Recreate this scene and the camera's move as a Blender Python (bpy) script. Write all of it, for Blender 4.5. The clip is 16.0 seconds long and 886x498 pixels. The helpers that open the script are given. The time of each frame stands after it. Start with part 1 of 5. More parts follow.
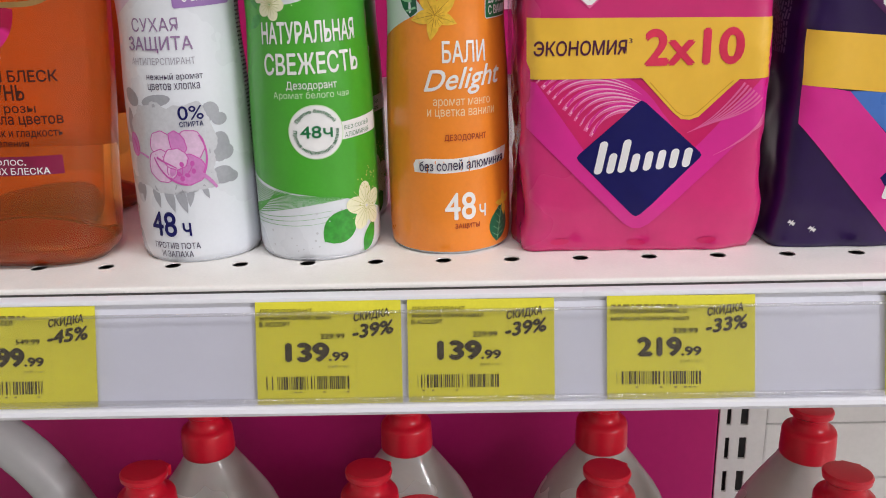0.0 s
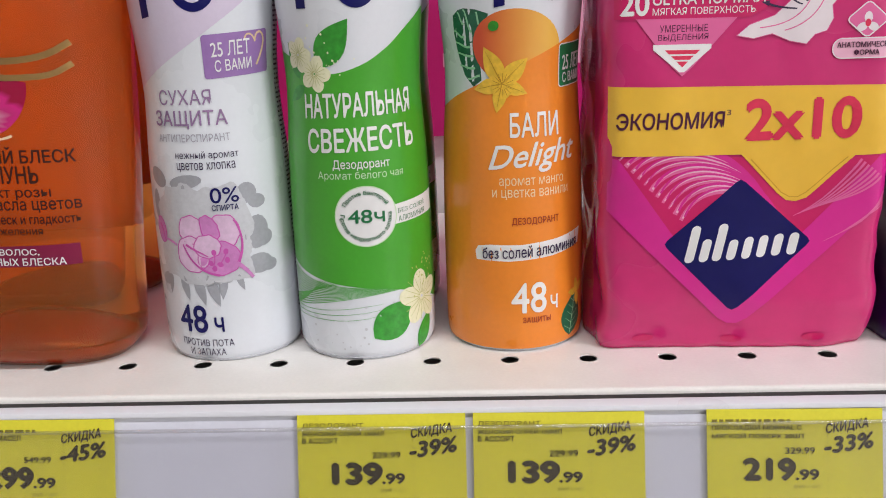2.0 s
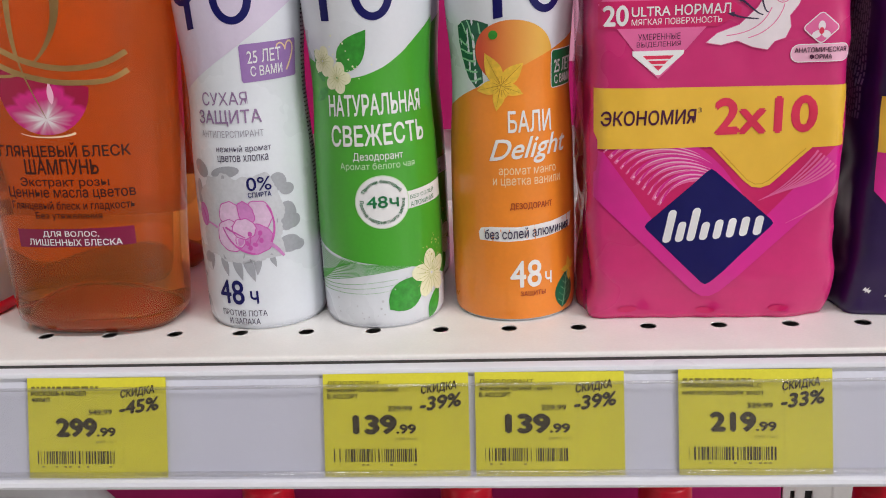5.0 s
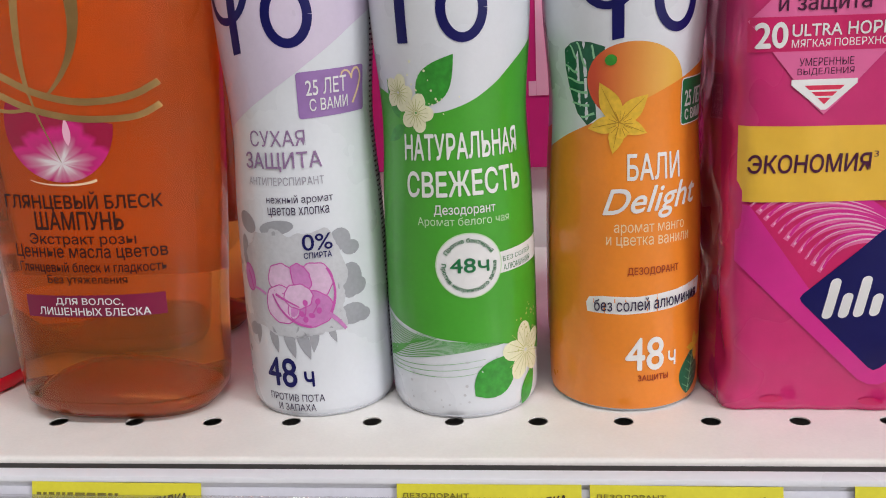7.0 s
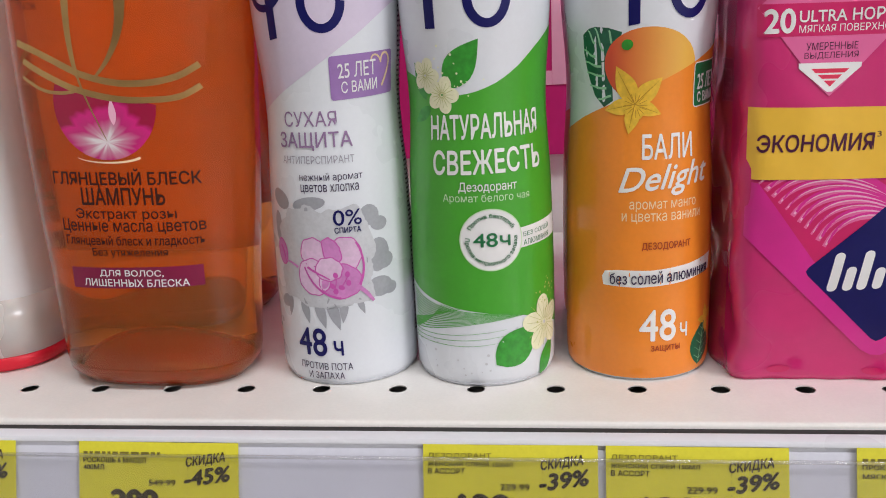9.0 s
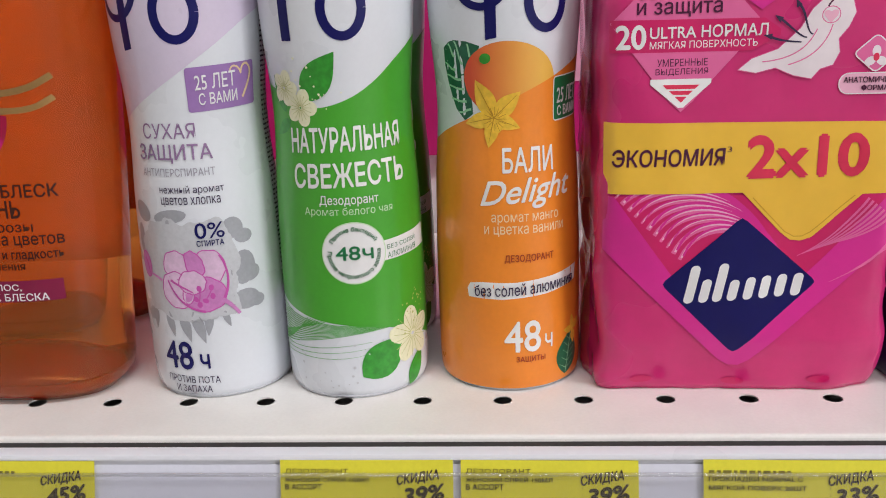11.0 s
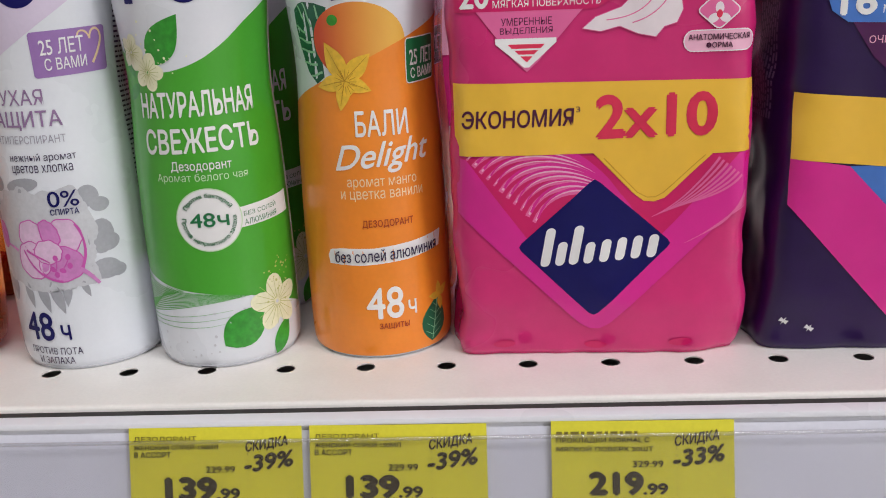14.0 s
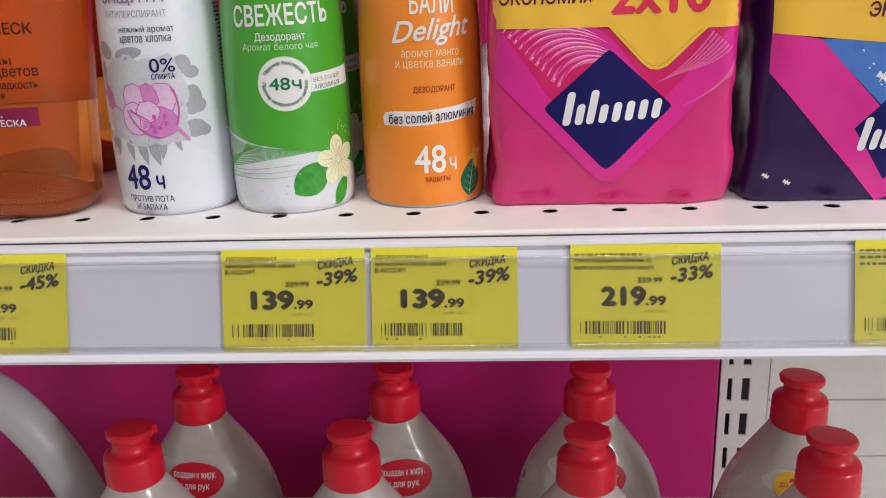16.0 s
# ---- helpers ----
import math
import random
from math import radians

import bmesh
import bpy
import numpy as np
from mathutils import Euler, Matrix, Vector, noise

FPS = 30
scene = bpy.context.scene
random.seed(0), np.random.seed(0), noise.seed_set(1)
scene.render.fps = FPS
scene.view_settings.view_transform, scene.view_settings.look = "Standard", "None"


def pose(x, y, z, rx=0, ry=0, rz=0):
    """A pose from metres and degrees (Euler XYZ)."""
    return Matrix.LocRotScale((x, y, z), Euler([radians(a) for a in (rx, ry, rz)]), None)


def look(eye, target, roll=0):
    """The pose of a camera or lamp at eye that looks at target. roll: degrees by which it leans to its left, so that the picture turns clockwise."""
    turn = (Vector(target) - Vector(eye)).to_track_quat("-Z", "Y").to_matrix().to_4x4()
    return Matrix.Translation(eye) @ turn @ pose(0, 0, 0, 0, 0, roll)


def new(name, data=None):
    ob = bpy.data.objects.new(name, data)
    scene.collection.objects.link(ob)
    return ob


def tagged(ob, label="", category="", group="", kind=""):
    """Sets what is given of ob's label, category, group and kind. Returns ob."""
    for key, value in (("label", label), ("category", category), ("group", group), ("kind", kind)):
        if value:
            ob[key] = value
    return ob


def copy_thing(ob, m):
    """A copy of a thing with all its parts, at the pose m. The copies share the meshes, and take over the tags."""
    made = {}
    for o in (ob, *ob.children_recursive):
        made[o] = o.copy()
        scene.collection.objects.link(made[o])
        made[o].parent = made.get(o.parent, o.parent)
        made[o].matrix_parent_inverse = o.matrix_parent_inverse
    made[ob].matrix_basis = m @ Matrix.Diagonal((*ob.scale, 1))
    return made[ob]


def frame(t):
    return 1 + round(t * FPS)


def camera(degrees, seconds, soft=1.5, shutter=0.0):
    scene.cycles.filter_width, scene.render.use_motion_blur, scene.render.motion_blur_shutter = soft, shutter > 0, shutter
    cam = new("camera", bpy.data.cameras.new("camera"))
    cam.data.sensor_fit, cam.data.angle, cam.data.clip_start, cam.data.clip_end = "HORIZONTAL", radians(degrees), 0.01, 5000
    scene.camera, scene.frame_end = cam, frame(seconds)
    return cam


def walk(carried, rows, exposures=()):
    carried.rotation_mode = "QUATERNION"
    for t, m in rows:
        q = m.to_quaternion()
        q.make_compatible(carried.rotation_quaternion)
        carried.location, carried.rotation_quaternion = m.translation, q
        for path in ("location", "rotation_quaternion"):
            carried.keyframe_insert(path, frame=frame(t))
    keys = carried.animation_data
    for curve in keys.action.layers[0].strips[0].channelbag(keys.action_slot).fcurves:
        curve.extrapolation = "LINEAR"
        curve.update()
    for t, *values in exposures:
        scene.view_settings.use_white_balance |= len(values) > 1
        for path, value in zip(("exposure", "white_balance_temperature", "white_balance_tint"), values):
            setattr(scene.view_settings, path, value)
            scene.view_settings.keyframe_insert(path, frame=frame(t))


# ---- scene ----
cam = camera(53.2, 16.0, soft=1.0)
PATH = [
    (0, (0.1323, -0.2768, 1.1059), (0.0867, 1.6213, 0.4772), -1.57),
    (0.5, (0.1357, -0.3068, 1.1074), (0.0562, 1.6006, 0.511), -1.31),
    (1, (0.124, -0.2886, 1.1194), (0.027, 1.6059, 0.4857), -1.56),
    (1.5, (0.1171, -0.2452, 1.1175), (0.0168, 1.6601, 0.5175), -2.00),
    (2, (0.1179, -0.2335, 1.1137), (0.0226, 1.6855, 0.5581), -2.15),
    (2.5, (0.1212, -0.2416, 1.1227), (0.0204, 1.6877, 0.6054), -2.43),
    (3, (0.1235, -0.2545, 1.1274), (0.0063, 1.6765, 0.6198), -2.62),
    (3.5, (0.1231, -0.2562, 1.1167), (-0.0032, 1.6422, 0.5003), -2.66),
    (3.7, (0.1275, -0.2586, 1.1131), (-0.0257, 1.6368, 0.4934), -2.95),
    (5.8, (0.1171, -0.2733, 1.1256), (-0.0244, 1.6507, 0.5981), -2.41),
    (6, (0.1101, -0.2608, 1.1242), (-0.0546, 1.6638, 0.6056), -2.61),
    (6.5, (0.1, -0.2248, 1.1204), (-0.0982, 1.6962, 0.6), -2.86),
    (7, (0.1006, -0.2117, 1.1182), (-0.1094, 1.7096, 0.604), -2.84),
    (7.5, (0.1016, -0.2134, 1.1203), (-0.1156, 1.7104, 0.6187), -2.81),
    (8, (0.1008, -0.2141, 1.1189), (-0.1182, 1.7087, 0.6139), -2.79),
    (8.5, (0.0956, -0.2169, 1.1157), (-0.1257, 1.7057, 0.6113), -2.70),
    (9, (0.0976, -0.2274, 1.1156), (-0.1331, 1.6902, 0.5965), -2.76),
    (9.5, (0.1095, -0.2304, 1.1216), (-0.1017, 1.6869, 0.593), -2.67),
    (10, (0.1255, -0.2265, 1.1216), (-0.0376, 1.6949, 0.5909), -2.35),
    (10.2, (0.1259, -0.2255, 1.1248), (-0.012, 1.6912, 0.5706), -2.19),
    (12.3, (0.1421, -0.2173, 1.119), (-0.0071, 1.6951, 0.5528), -2.35),
    (12.5, (0.1487, -0.2186, 1.1198), (0.0047, 1.6922, 0.5471), -2.53),
    (13, (0.1686, -0.2159, 1.1095), (0.0401, 1.6867, 0.5065), -2.71),
    (13.5, (0.172, -0.2204, 1.1127), (0.0437, 1.6786, 0.4985), -2.78),
    (14, (0.1661, -0.2191, 1.1138), (0.0475, 1.6896, 0.5285), -2.71),
    (14.5, (0.1595, -0.2327, 1.1207), (0.0441, 1.689, 0.5785), -2.48),
    (15, (0.1578, -0.2769, 1.1419), (0.0228, 1.6444, 0.6033), -2.45),
    (15.5, (0.1569, -0.2959, 1.124), (0.0352, 1.6185, 0.5581), -2.21),
    (16, (0.1556, -0.2816, 1.0895), (0.033, 1.6127, 0.4599), -2.09),
]
walk(cam, [(t, look(eye, target, roll)) for t, eye, target, roll in PATH], ((0.0, 0.0), (2.5, -0.03), (3.5, -0.06), (6.0, -0.08), (10.0, -0.08), (12.5, -0.12), (14.5, -0.18), (15.3, -0.1), (16.0, 0.0)))

# ---------------------------------------------------------------- light
world = bpy.data.worlds.new("shop_air")
scene.world = world
world.use_nodes = True
world.node_tree.nodes["Background"].inputs[0].default_value = (0.9, 0.95, 1.0, 1)
world.node_tree.nodes["Background"].inputs[1].default_value = 0.05


def area_lamp(name, eye, target, sx, sy, watts, colour):
    data = bpy.data.lights.new(name, "AREA")
    data.shape, data.size, data.size_y, data.energy, data.color = "RECTANGLE", sx, sy, watts, colour
    ob = new(name, data)
    ob.matrix_world = look(eye, target)
    return ob


area_lamp("lamp_aisle", (0.8, -0.95, 3.10), (0.8, -0.95, 0), 2.8, 0.30, 37.5, (0.985, 0.965, 0.995))
# added unseen lamp, far right and low-angled, to brighten the lower shelf
area_lamp("lamp_right_fill", (6.2, -4.6, 3.05), (0.2, 0.1, 0.8), 1.8, 0.50, 250, (0.985, 0.965, 0.995))

# ---------------------------------------------------------------- materials
from mathutils.geometry import tessellate_polygon

MM = 0.001


def rgb(r, g, b):
    """Linear colour from 0..255 values."""
    return tuple(c / 3294.6 if c <= 10.3 else ((c / 255 + 0.055) / 1.055) ** 2.4 for c in (r, g, b))


def surface(name, colour, rough=0.45, grain=0.05, scale=300.0, bump=0.03, coat=0.0, metal=0.0, through_=0.0, ior=1.45, blotch=0.06, spec=0.5, sub=0.0):
    """A Principled surface whose colour varies at two scales, with fine relief."""
    m = bpy.data.materials.new(name)
    m.use_nodes = True
    nt = m.node_tree
    b = nt.nodes["Principled BSDF"]
    co = nt.nodes.new("ShaderNodeTexCoord")
    fine, wide = nt.nodes.new("ShaderNodeTexNoise"), nt.nodes.new("ShaderNodeTexNoise")
    fine.inputs["Scale"].default_value, fine.inputs["Detail"].default_value = scale, 4
    wide.inputs["Scale"].default_value, wide.inputs["Detail"].default_value = scale / 14, 3
    for n in (fine, wide):
        nt.links.new(co.outputs["Object"], n.inputs["Vector"])
    last = None
    for n, amount in ((fine, grain), (wide, blotch)):
        r = nt.nodes.new("ShaderNodeMapRange")
        r.inputs["From Min"].default_value, r.inputs["From Max"].default_value = 0.3, 0.7
        r.inputs["To Min"].default_value, r.inputs["To Max"].default_value = 1 - amount, 1 + amount
        nt.links.new(n.outputs["Fac"], r.inputs["Value"])
        mix = nt.nodes.new("ShaderNodeVectorMath")
        mix.operation = "SCALE"
        if last is None:
            mix.inputs[0].default_value = colour[:3]
        else:
            nt.links.new(last.outputs[0], mix.inputs[0])
        nt.links.new(r.outputs[0], mix.inputs["Scale"])
        last = mix
    nt.links.new(last.outputs[0], b.inputs["Base Color"])
    rr = nt.nodes.new("ShaderNodeMapRange")
    rr.inputs["To Min"].default_value, rr.inputs["To Max"].default_value = max(0.02, rough - 0.08), min(1, rough + 0.08)
    nt.links.new(wide.outputs["Fac"], rr.inputs["Value"])
    nt.links.new(rr.outputs[0], b.inputs["Roughness"])
    if bump:
        bp = nt.nodes.new("ShaderNodeBump")
        bp.inputs["Strength"].default_value, bp.inputs["Distance"].default_value = bump, 0.001
        nt.links.new(fine.outputs["Fac"], bp.inputs["Height"])
        nt.links.new(bp.outputs[0], b.inputs["Normal"])
    b.inputs["Metallic"].default_value = metal
    b.inputs["Coat Weight"].default_value = coat
    b.inputs["Coat Roughness"].default_value = 0.12
    b.inputs["Transmission Weight"].default_value = through_
    b.inputs["IOR"].default_value = ior
    b.inputs["Specular IOR Level"].default_value = spec
    if sub:
        b.inputs["Subsurface Weight"].default_value = sub
        b.inputs["Subsurface Radius"].default_value = (0.006, 0.004, 0.003)
    return m


def clear_plastic(name, gloss_rough=0.12, tint=(0.97, 0.97, 0.98), least=0.03):
    m = bpy.data.materials.new(name)
    m.use_nodes = True
    nt = m.node_tree
    nt.nodes.remove(nt.nodes["Principled BSDF"])
    out = nt.nodes["Material Output"]
    see, gl, mix, fr = (nt.nodes.new(k) for k in ("ShaderNodeBsdfTransparent", "ShaderNodeBsdfGlossy", "ShaderNodeMixShader", "ShaderNodeLayerWeight"))
    see.inputs[0].default_value = (*tint, 1)
    gl.inputs["Roughness"].default_value = gloss_rough
    fr.inputs[0].default_value = 0.2
    part_ = nt.nodes.new("ShaderNodeMapRange")
    part_.inputs["To Min"].default_value, part_.inputs["To Max"].default_value = least, 0.45
    nt.links.new(fr.outputs["Facing"], part_.inputs["Value"])
    nt.links.new(part_.outputs[0], mix.inputs[0])
    nt.links.new(see.outputs[0], mix.inputs[1])
    nt.links.new(gl.outputs[0], mix.inputs[2])
    nt.links.new(mix.outputs[0], out.inputs[0])
    return m


def two_tone(name, a, b_, axis, lo, hi, rough=0.3, coat=0.3):
    """A print that runs from one ink to another along an object axis, in metres."""
    m = surface(name, a, rough, coat=coat, bump=0.0)
    nt = m.node_tree
    b = nt.nodes["Principled BSDF"]
    co = nt.nodes.new("ShaderNodeTexCoord")
    sep = nt.nodes.new("ShaderNodeSeparateXYZ")
    mr = nt.nodes.new("ShaderNodeMapRange")
    mr.inputs["From Min"].default_value, mr.inputs["From Max"].default_value = lo, hi
    mix = nt.nodes.new("ShaderNodeMix")
    mix.data_type = "RGBA"
    mix.inputs["A"].default_value, mix.inputs["B"].default_value = (*a, 1), (*b_, 1)
    for i, s in enumerate(mix.inputs):
        if s.type == "RGBA":
            s.default_value = (*(a if s.name == "A" else b_), 1)
    nt.links.new(co.outputs["Object"], sep.inputs[0])
    nt.links.new(sep.outputs["XYZ".index(axis)], mr.inputs["Value"])
    nt.links.new(mr.outputs[0], mix.inputs["Factor"])
    nt.links.new([o for o in mix.outputs if o.type == "RGBA"][0], b.inputs["Base Color"])
    return m


M_SHELF = surface("powder_coated_steel", rgb(243, 240, 236), 0.42, grain=0.02, scale=900, bump=0.04, blotch=0.025)
# dark grey that stands in for shade, in the shelf gap and behind slots
M_GAPSHADE = surface("gap_shade", rgb(52, 50, 50), 0.7)
M_RAIL = surface("white_rail_plastic", rgb(232, 233, 240), 0.30, grain=0.01, scale=500, bump=0.01, blotch=0.02)
M_INSERT = surface("rail_paper_insert", rgb(226, 227, 239), 0.6, grain=0.02, scale=700, bump=0.03, blotch=0.03)
M_CLEAR = clear_plastic("clear_rail_strip", 0.2, least=0.06)
M_BEAD = clear_plastic("clear_rolled_edge", 0.1, least=0.16)
M_FILM = clear_plastic("clear_film", 0.08)
M_TAG = surface("yellow_tag_paper", rgb(230, 222, 62), 0.6, grain=0.03, scale=800, bump=0.05, blotch=0.04)
M_TAGINK = surface("tag_ink", rgb(66, 56, 36), 0.7, grain=0.15, scale=2500, bump=0, blotch=0.1)
M_TAGGREY = surface("tag_faded_ink", rgb(128, 118, 48), 0.7, grain=0.15, scale=2500, bump=0)
M_CANWHITE = surface("white_lacquered_metal", rgb(226, 230, 237), 0.28, grain=0.01, scale=700, bump=0.012, coat=0.35, blotch=0.015)
M_LILAC = surface("lilac_lacquer", rgb(216, 204, 226), 0.30, grain=0.015, scale=700, bump=0.01, coat=0.3, blotch=0.02)
M_GREEN = surface("green_lacquer", rgb(72, 168, 46), 0.30, grain=0.02, scale=700, bump=0.01, coat=0.35, blotch=0.03)
M_GREENLINE = surface("green_line_ink", rgb(82, 170, 66), 0.4, bump=0)
M_LEAF = surface("leaf_print", rgb(52, 150, 48), 0.32, grain=0.2, scale=500, bump=0, coat=0.3, blotch=0.2)
M_LEAFDARK = surface("dark_leaf_print", rgb(22, 96, 68), 0.32, grain=0.2, scale=500, bump=0, coat=0.3, blotch=0.2)
M_LEAFLINE = surface("leaf_vein_print", rgb(150, 205, 165), 0.32, bump=0)
M_FLOWER = surface("cream_flower_print", rgb(240, 240, 205), 0.32, grain=0.05, scale=900, bump=0, coat=0.3)
M_FLOWERLINE = surface("flower_line_print", rgb(190, 195, 120), 0.35, bump=0)
M_YFLOWER = surface("yellow_flower_print", rgb(236, 192, 62), 0.32, grain=0.12, scale=600, bump=0, coat=0.3, blotch=0.12)
M_YFLOWERLINE = surface("yellow_flower_line_print", rgb(188, 138, 40), 0.35, bump=0)
M_ORANGE = surface("orange_lacquer", rgb(243, 142, 44), 0.30, grain=0.02, scale=700, bump=0.01, coat=0.35, blotch=0.03)
M_WHITEINK = surface("white_ink", rgb(240, 240, 240), 0.4, grain=0.02, bump=0)
M_PALEINK = surface("pale_ink", rgb(250, 222, 180), 0.4, grain=0.02, bump=0)
M_PALEGREEN = surface("pale_green_ink", rgb(206, 232, 196), 0.4, grain=0.02, bump=0)
M_NAVY = surface("navy_ink", rgb(16, 16, 92), 0.38, grain=0.04, bump=0, coat=0.0, spec=0.35)
M_INK = surface("dark_ink", rgb(58, 44, 78), 0.4, bump=0)
M_MAUVE = surface("mauve_ink", rgb(150, 120, 160), 0.4, bump=0)
M_GREYINK = surface("grey_ink", rgb(168, 166, 178), 0.4, bump=0)
M_SILVER = surface("silver_print", rgb(202, 204, 210), 0.36, grain=0.05, scale=900, bump=0.02, metal=0.1, blotch=0.06)
M_SILVERDARK = surface("grey_print", rgb(166, 168, 176), 0.36, grain=0.05, scale=900, bump=0.02, metal=0.1, blotch=0.06)
M_VIOLET = surface("violet_box_print", rgb(156, 118, 182), 0.35, bump=0, coat=0.3)
M_GOLD = surface("gold_print", rgb(232, 206, 160), 0.3, bump=0)
M_PEONY = surface("peony_print", rgb(218, 186, 214), 0.36, grain=0.08, scale=700, bump=0, blotch=0.12)
M_PEONYDEEP = surface("deep_peony_print", rgb(206, 132, 194), 0.36, grain=0.08, scale=700, bump=0, blotch=0.12)
M_PEONYLINE = surface("peony_line_print", rgb(206, 88, 178), 0.36, bump=0)
M_REDINK = surface("brick_red_ink", rgb(176, 62, 30), 0.4, bump=0)
M_TAGGREEN = surface("dark_green_box_print", rgb(26, 120, 70), 0.35, bump=0, coat=0.3)
M_MANGO = two_tone("mango_print", rgb(220, 82, 50), rgb(242, 190, 84), "X", -0.010, 0.011)
M_AMBER = surface("amber_plastic", rgb(250, 156, 70), 0.06, grain=0.02, scale=200, bump=0.004, coat=0.3, through_=0.88, ior=1.3, blotch=0.05)
M_AMBERLABEL = surface("amber_back_label", rgb(232, 120, 24), 0.4, grain=0.03, scale=300, bump=0.01, blotch=0.08)
M_AMBERDEEP = surface("deep_amber_base", rgb(140, 14, 8), 0.15, grain=0.05, scale=200, bump=0.01, coat=0.4, blotch=0.12)
M_BROWNINK = surface("brown_ink", rgb(62, 24, 14), 0.4, bump=0)
M_MAROON = surface("maroon_print", rgb(132, 20, 66), 0.35, grain=0.04, bump=0, coat=0.2)
# strong blotch puts dark and bright reflections into the foil's colour
M_GOLDBAND = surface("bronze_foil", rgb(206, 168, 112), 0.16, metal=0.95, grain=0.05, scale=500, bump=0.01, blotch=0.25)
M_BURST = surface("burst_print", rgb(236, 150, 190), 0.3, bump=0, coat=0.3)


def burst_print():
    """Printed magenta sphere: a pale burst low in the middle, with streaks that fan out of it."""
    m = surface("magenta_sphere_print", rgb(196, 20, 104), 0.25, bump=0, coat=0.4)
    nt = m.node_tree
    b = nt.nodes["Principled BSDF"]
    co, at = nt.nodes.new("ShaderNodeTexCoord"), nt.nodes.new("ShaderNodeMapping")
    at.inputs["Location"].default_value = (0.0014 / 0.016, 0, -0.0815 / 0.0115)
    at.inputs["Scale"].default_value = (1 / 0.016, 0, 1 / 0.0115)
    nt.links.new(co.outputs["Object"], at.inputs["Vector"])
    far, way, ray = nt.nodes.new("ShaderNodeVectorMath"), nt.nodes.new("ShaderNodeVectorMath"), nt.nodes.new("ShaderNodeTexNoise")
    far.operation, way.operation = "LENGTH", "NORMALIZE"
    nt.links.new(at.outputs[0], far.inputs[0])
    nt.links.new(at.outputs[0], way.inputs[0])
    nt.links.new(way.outputs[0], ray.inputs["Vector"])
    ray.inputs["Scale"].default_value, ray.inputs["Detail"].default_value = 2.6, 1.0
    spread = nt.nodes.new("ShaderNodeMath")
    spread.operation = "MULTIPLY_ADD"
    spread.inputs[1].default_value, spread.inputs[2].default_value = -0.9, 0.45
    nt.links.new(ray.outputs["Fac"], spread.inputs[0])
    total = nt.nodes.new("ShaderNodeMath")
    nt.links.new(far.outputs["Value"], total.inputs[0])
    nt.links.new(spread.outputs[0], total.inputs[1])
    ramp = nt.nodes.new("ShaderNodeValToRGB")
    stops = ramp.color_ramp.elements
    stops[0].position, stops[0].color = 0.10, (*rgb(232, 222, 226), 1)
    stops[1].position, stops[1].color = 0.62, (*rgb(200, 40, 120), 1)
    for pos, c in ((0.32, rgb(206, 140, 165)), (0.85, rgb(214, 34, 130)), (1.0, rgb(160, 12, 62))):
        stops.new(pos).color = (*c, 1)
    nt.links.new(total.outputs[0], ramp.inputs["Fac"])
    nt.links.new(ramp.outputs["Color"], b.inputs["Base Color"])
    return m


M_BALL = burst_print()
M_PINKBAG = surface("pink_film", rgb(214, 42, 120), 0.28, grain=0.03, scale=220, bump=0.05, coat=0.4, blotch=0.06)
M_MAGENTA = surface("magenta_film_print", rgb(224, 36, 150), 0.30, grain=0.02, scale=220, bump=0.03, coat=0.4, blotch=0.05)
M_PINKLIGHT = surface("light_pink_print", rgb(234, 108, 166), 0.32, grain=0.02, scale=220, bump=0.03, coat=0.35)
M_PINKPALE = surface("pale_pink_print", rgb(246, 186, 212), 0.32, grain=0.02, bump=0, coat=0.3)
M_PINKDEEP = surface("deep_pink_print_and_shade", rgb(214, 22, 104), 0.32, grain=0.03, scale=220, bump=0.02, coat=0.35)
M_YELLOW = surface("yellow_film_print", rgb(246, 196, 66), 0.32, grain=0.02, scale=220, bump=0.03, coat=0.4, blotch=0.05)
M_OCHRE = surface("ochre_line_print", rgb(214, 160, 44), 0.36, bump=0)
M_SIDEINK = surface("side_writing_ink", rgb(122, 104, 140), 0.45, bump=0)
M_REDTEXT = surface("raspberry_ink", rgb(226, 50, 88), 0.4, bump=0)
M_PLUM = surface("plum_ink", rgb(78, 20, 60), 0.4, bump=0)
M_PURPLE = surface("purple_film", rgb(40, 10, 74), 0.34, grain=0.05, scale=220, bump=0.06, coat=0.05, blotch=0.1)
M_VIOLETPRINT = surface("violet_film_print", rgb(80, 12, 84), 0.32, grain=0.03, scale=220, bump=0.03, coat=0.4)
M_BLUEPRINT = surface("blue_film_print", rgb(70, 122, 206), 0.30, grain=0.04, scale=300, bump=0.03, coat=0.4)
M_PAD = surface("soft_white_print", rgb(242, 230, 236), 0.4, grain=0.03, bump=0)
M_PANELPINK = surface("magenta_back_panel", rgb(206, 34, 124), 0.5, grain=0.02, scale=200, bump=0.02, blotch=0.04)
M_PANELWHITE = surface("white_back_panel", rgb(238, 236, 234), 0.5, grain=0.02, scale=300, bump=0.03, blotch=0.03)
M_MILK = surface("milky_bottle_plastic", rgb(228, 222, 218), 0.26, grain=0.02, scale=200, bump=0.02, coat=0.35, blotch=0.05, through_=0.3, sub=0.2)
M_RED = surface("red_cap_plastic", rgb(222, 22, 50), 0.32, grain=0.03, scale=500, bump=0.02, blotch=0.05, coat=0.1)
M_REDLABEL = surface("red_label", rgb(214, 26, 50), 0.4, bump=0.01)
M_WHITEPLASTIC = surface("white_plastic", rgb(224, 224, 226), 0.35, grain=0.01, scale=300, bump=0.015, blotch=0.02)
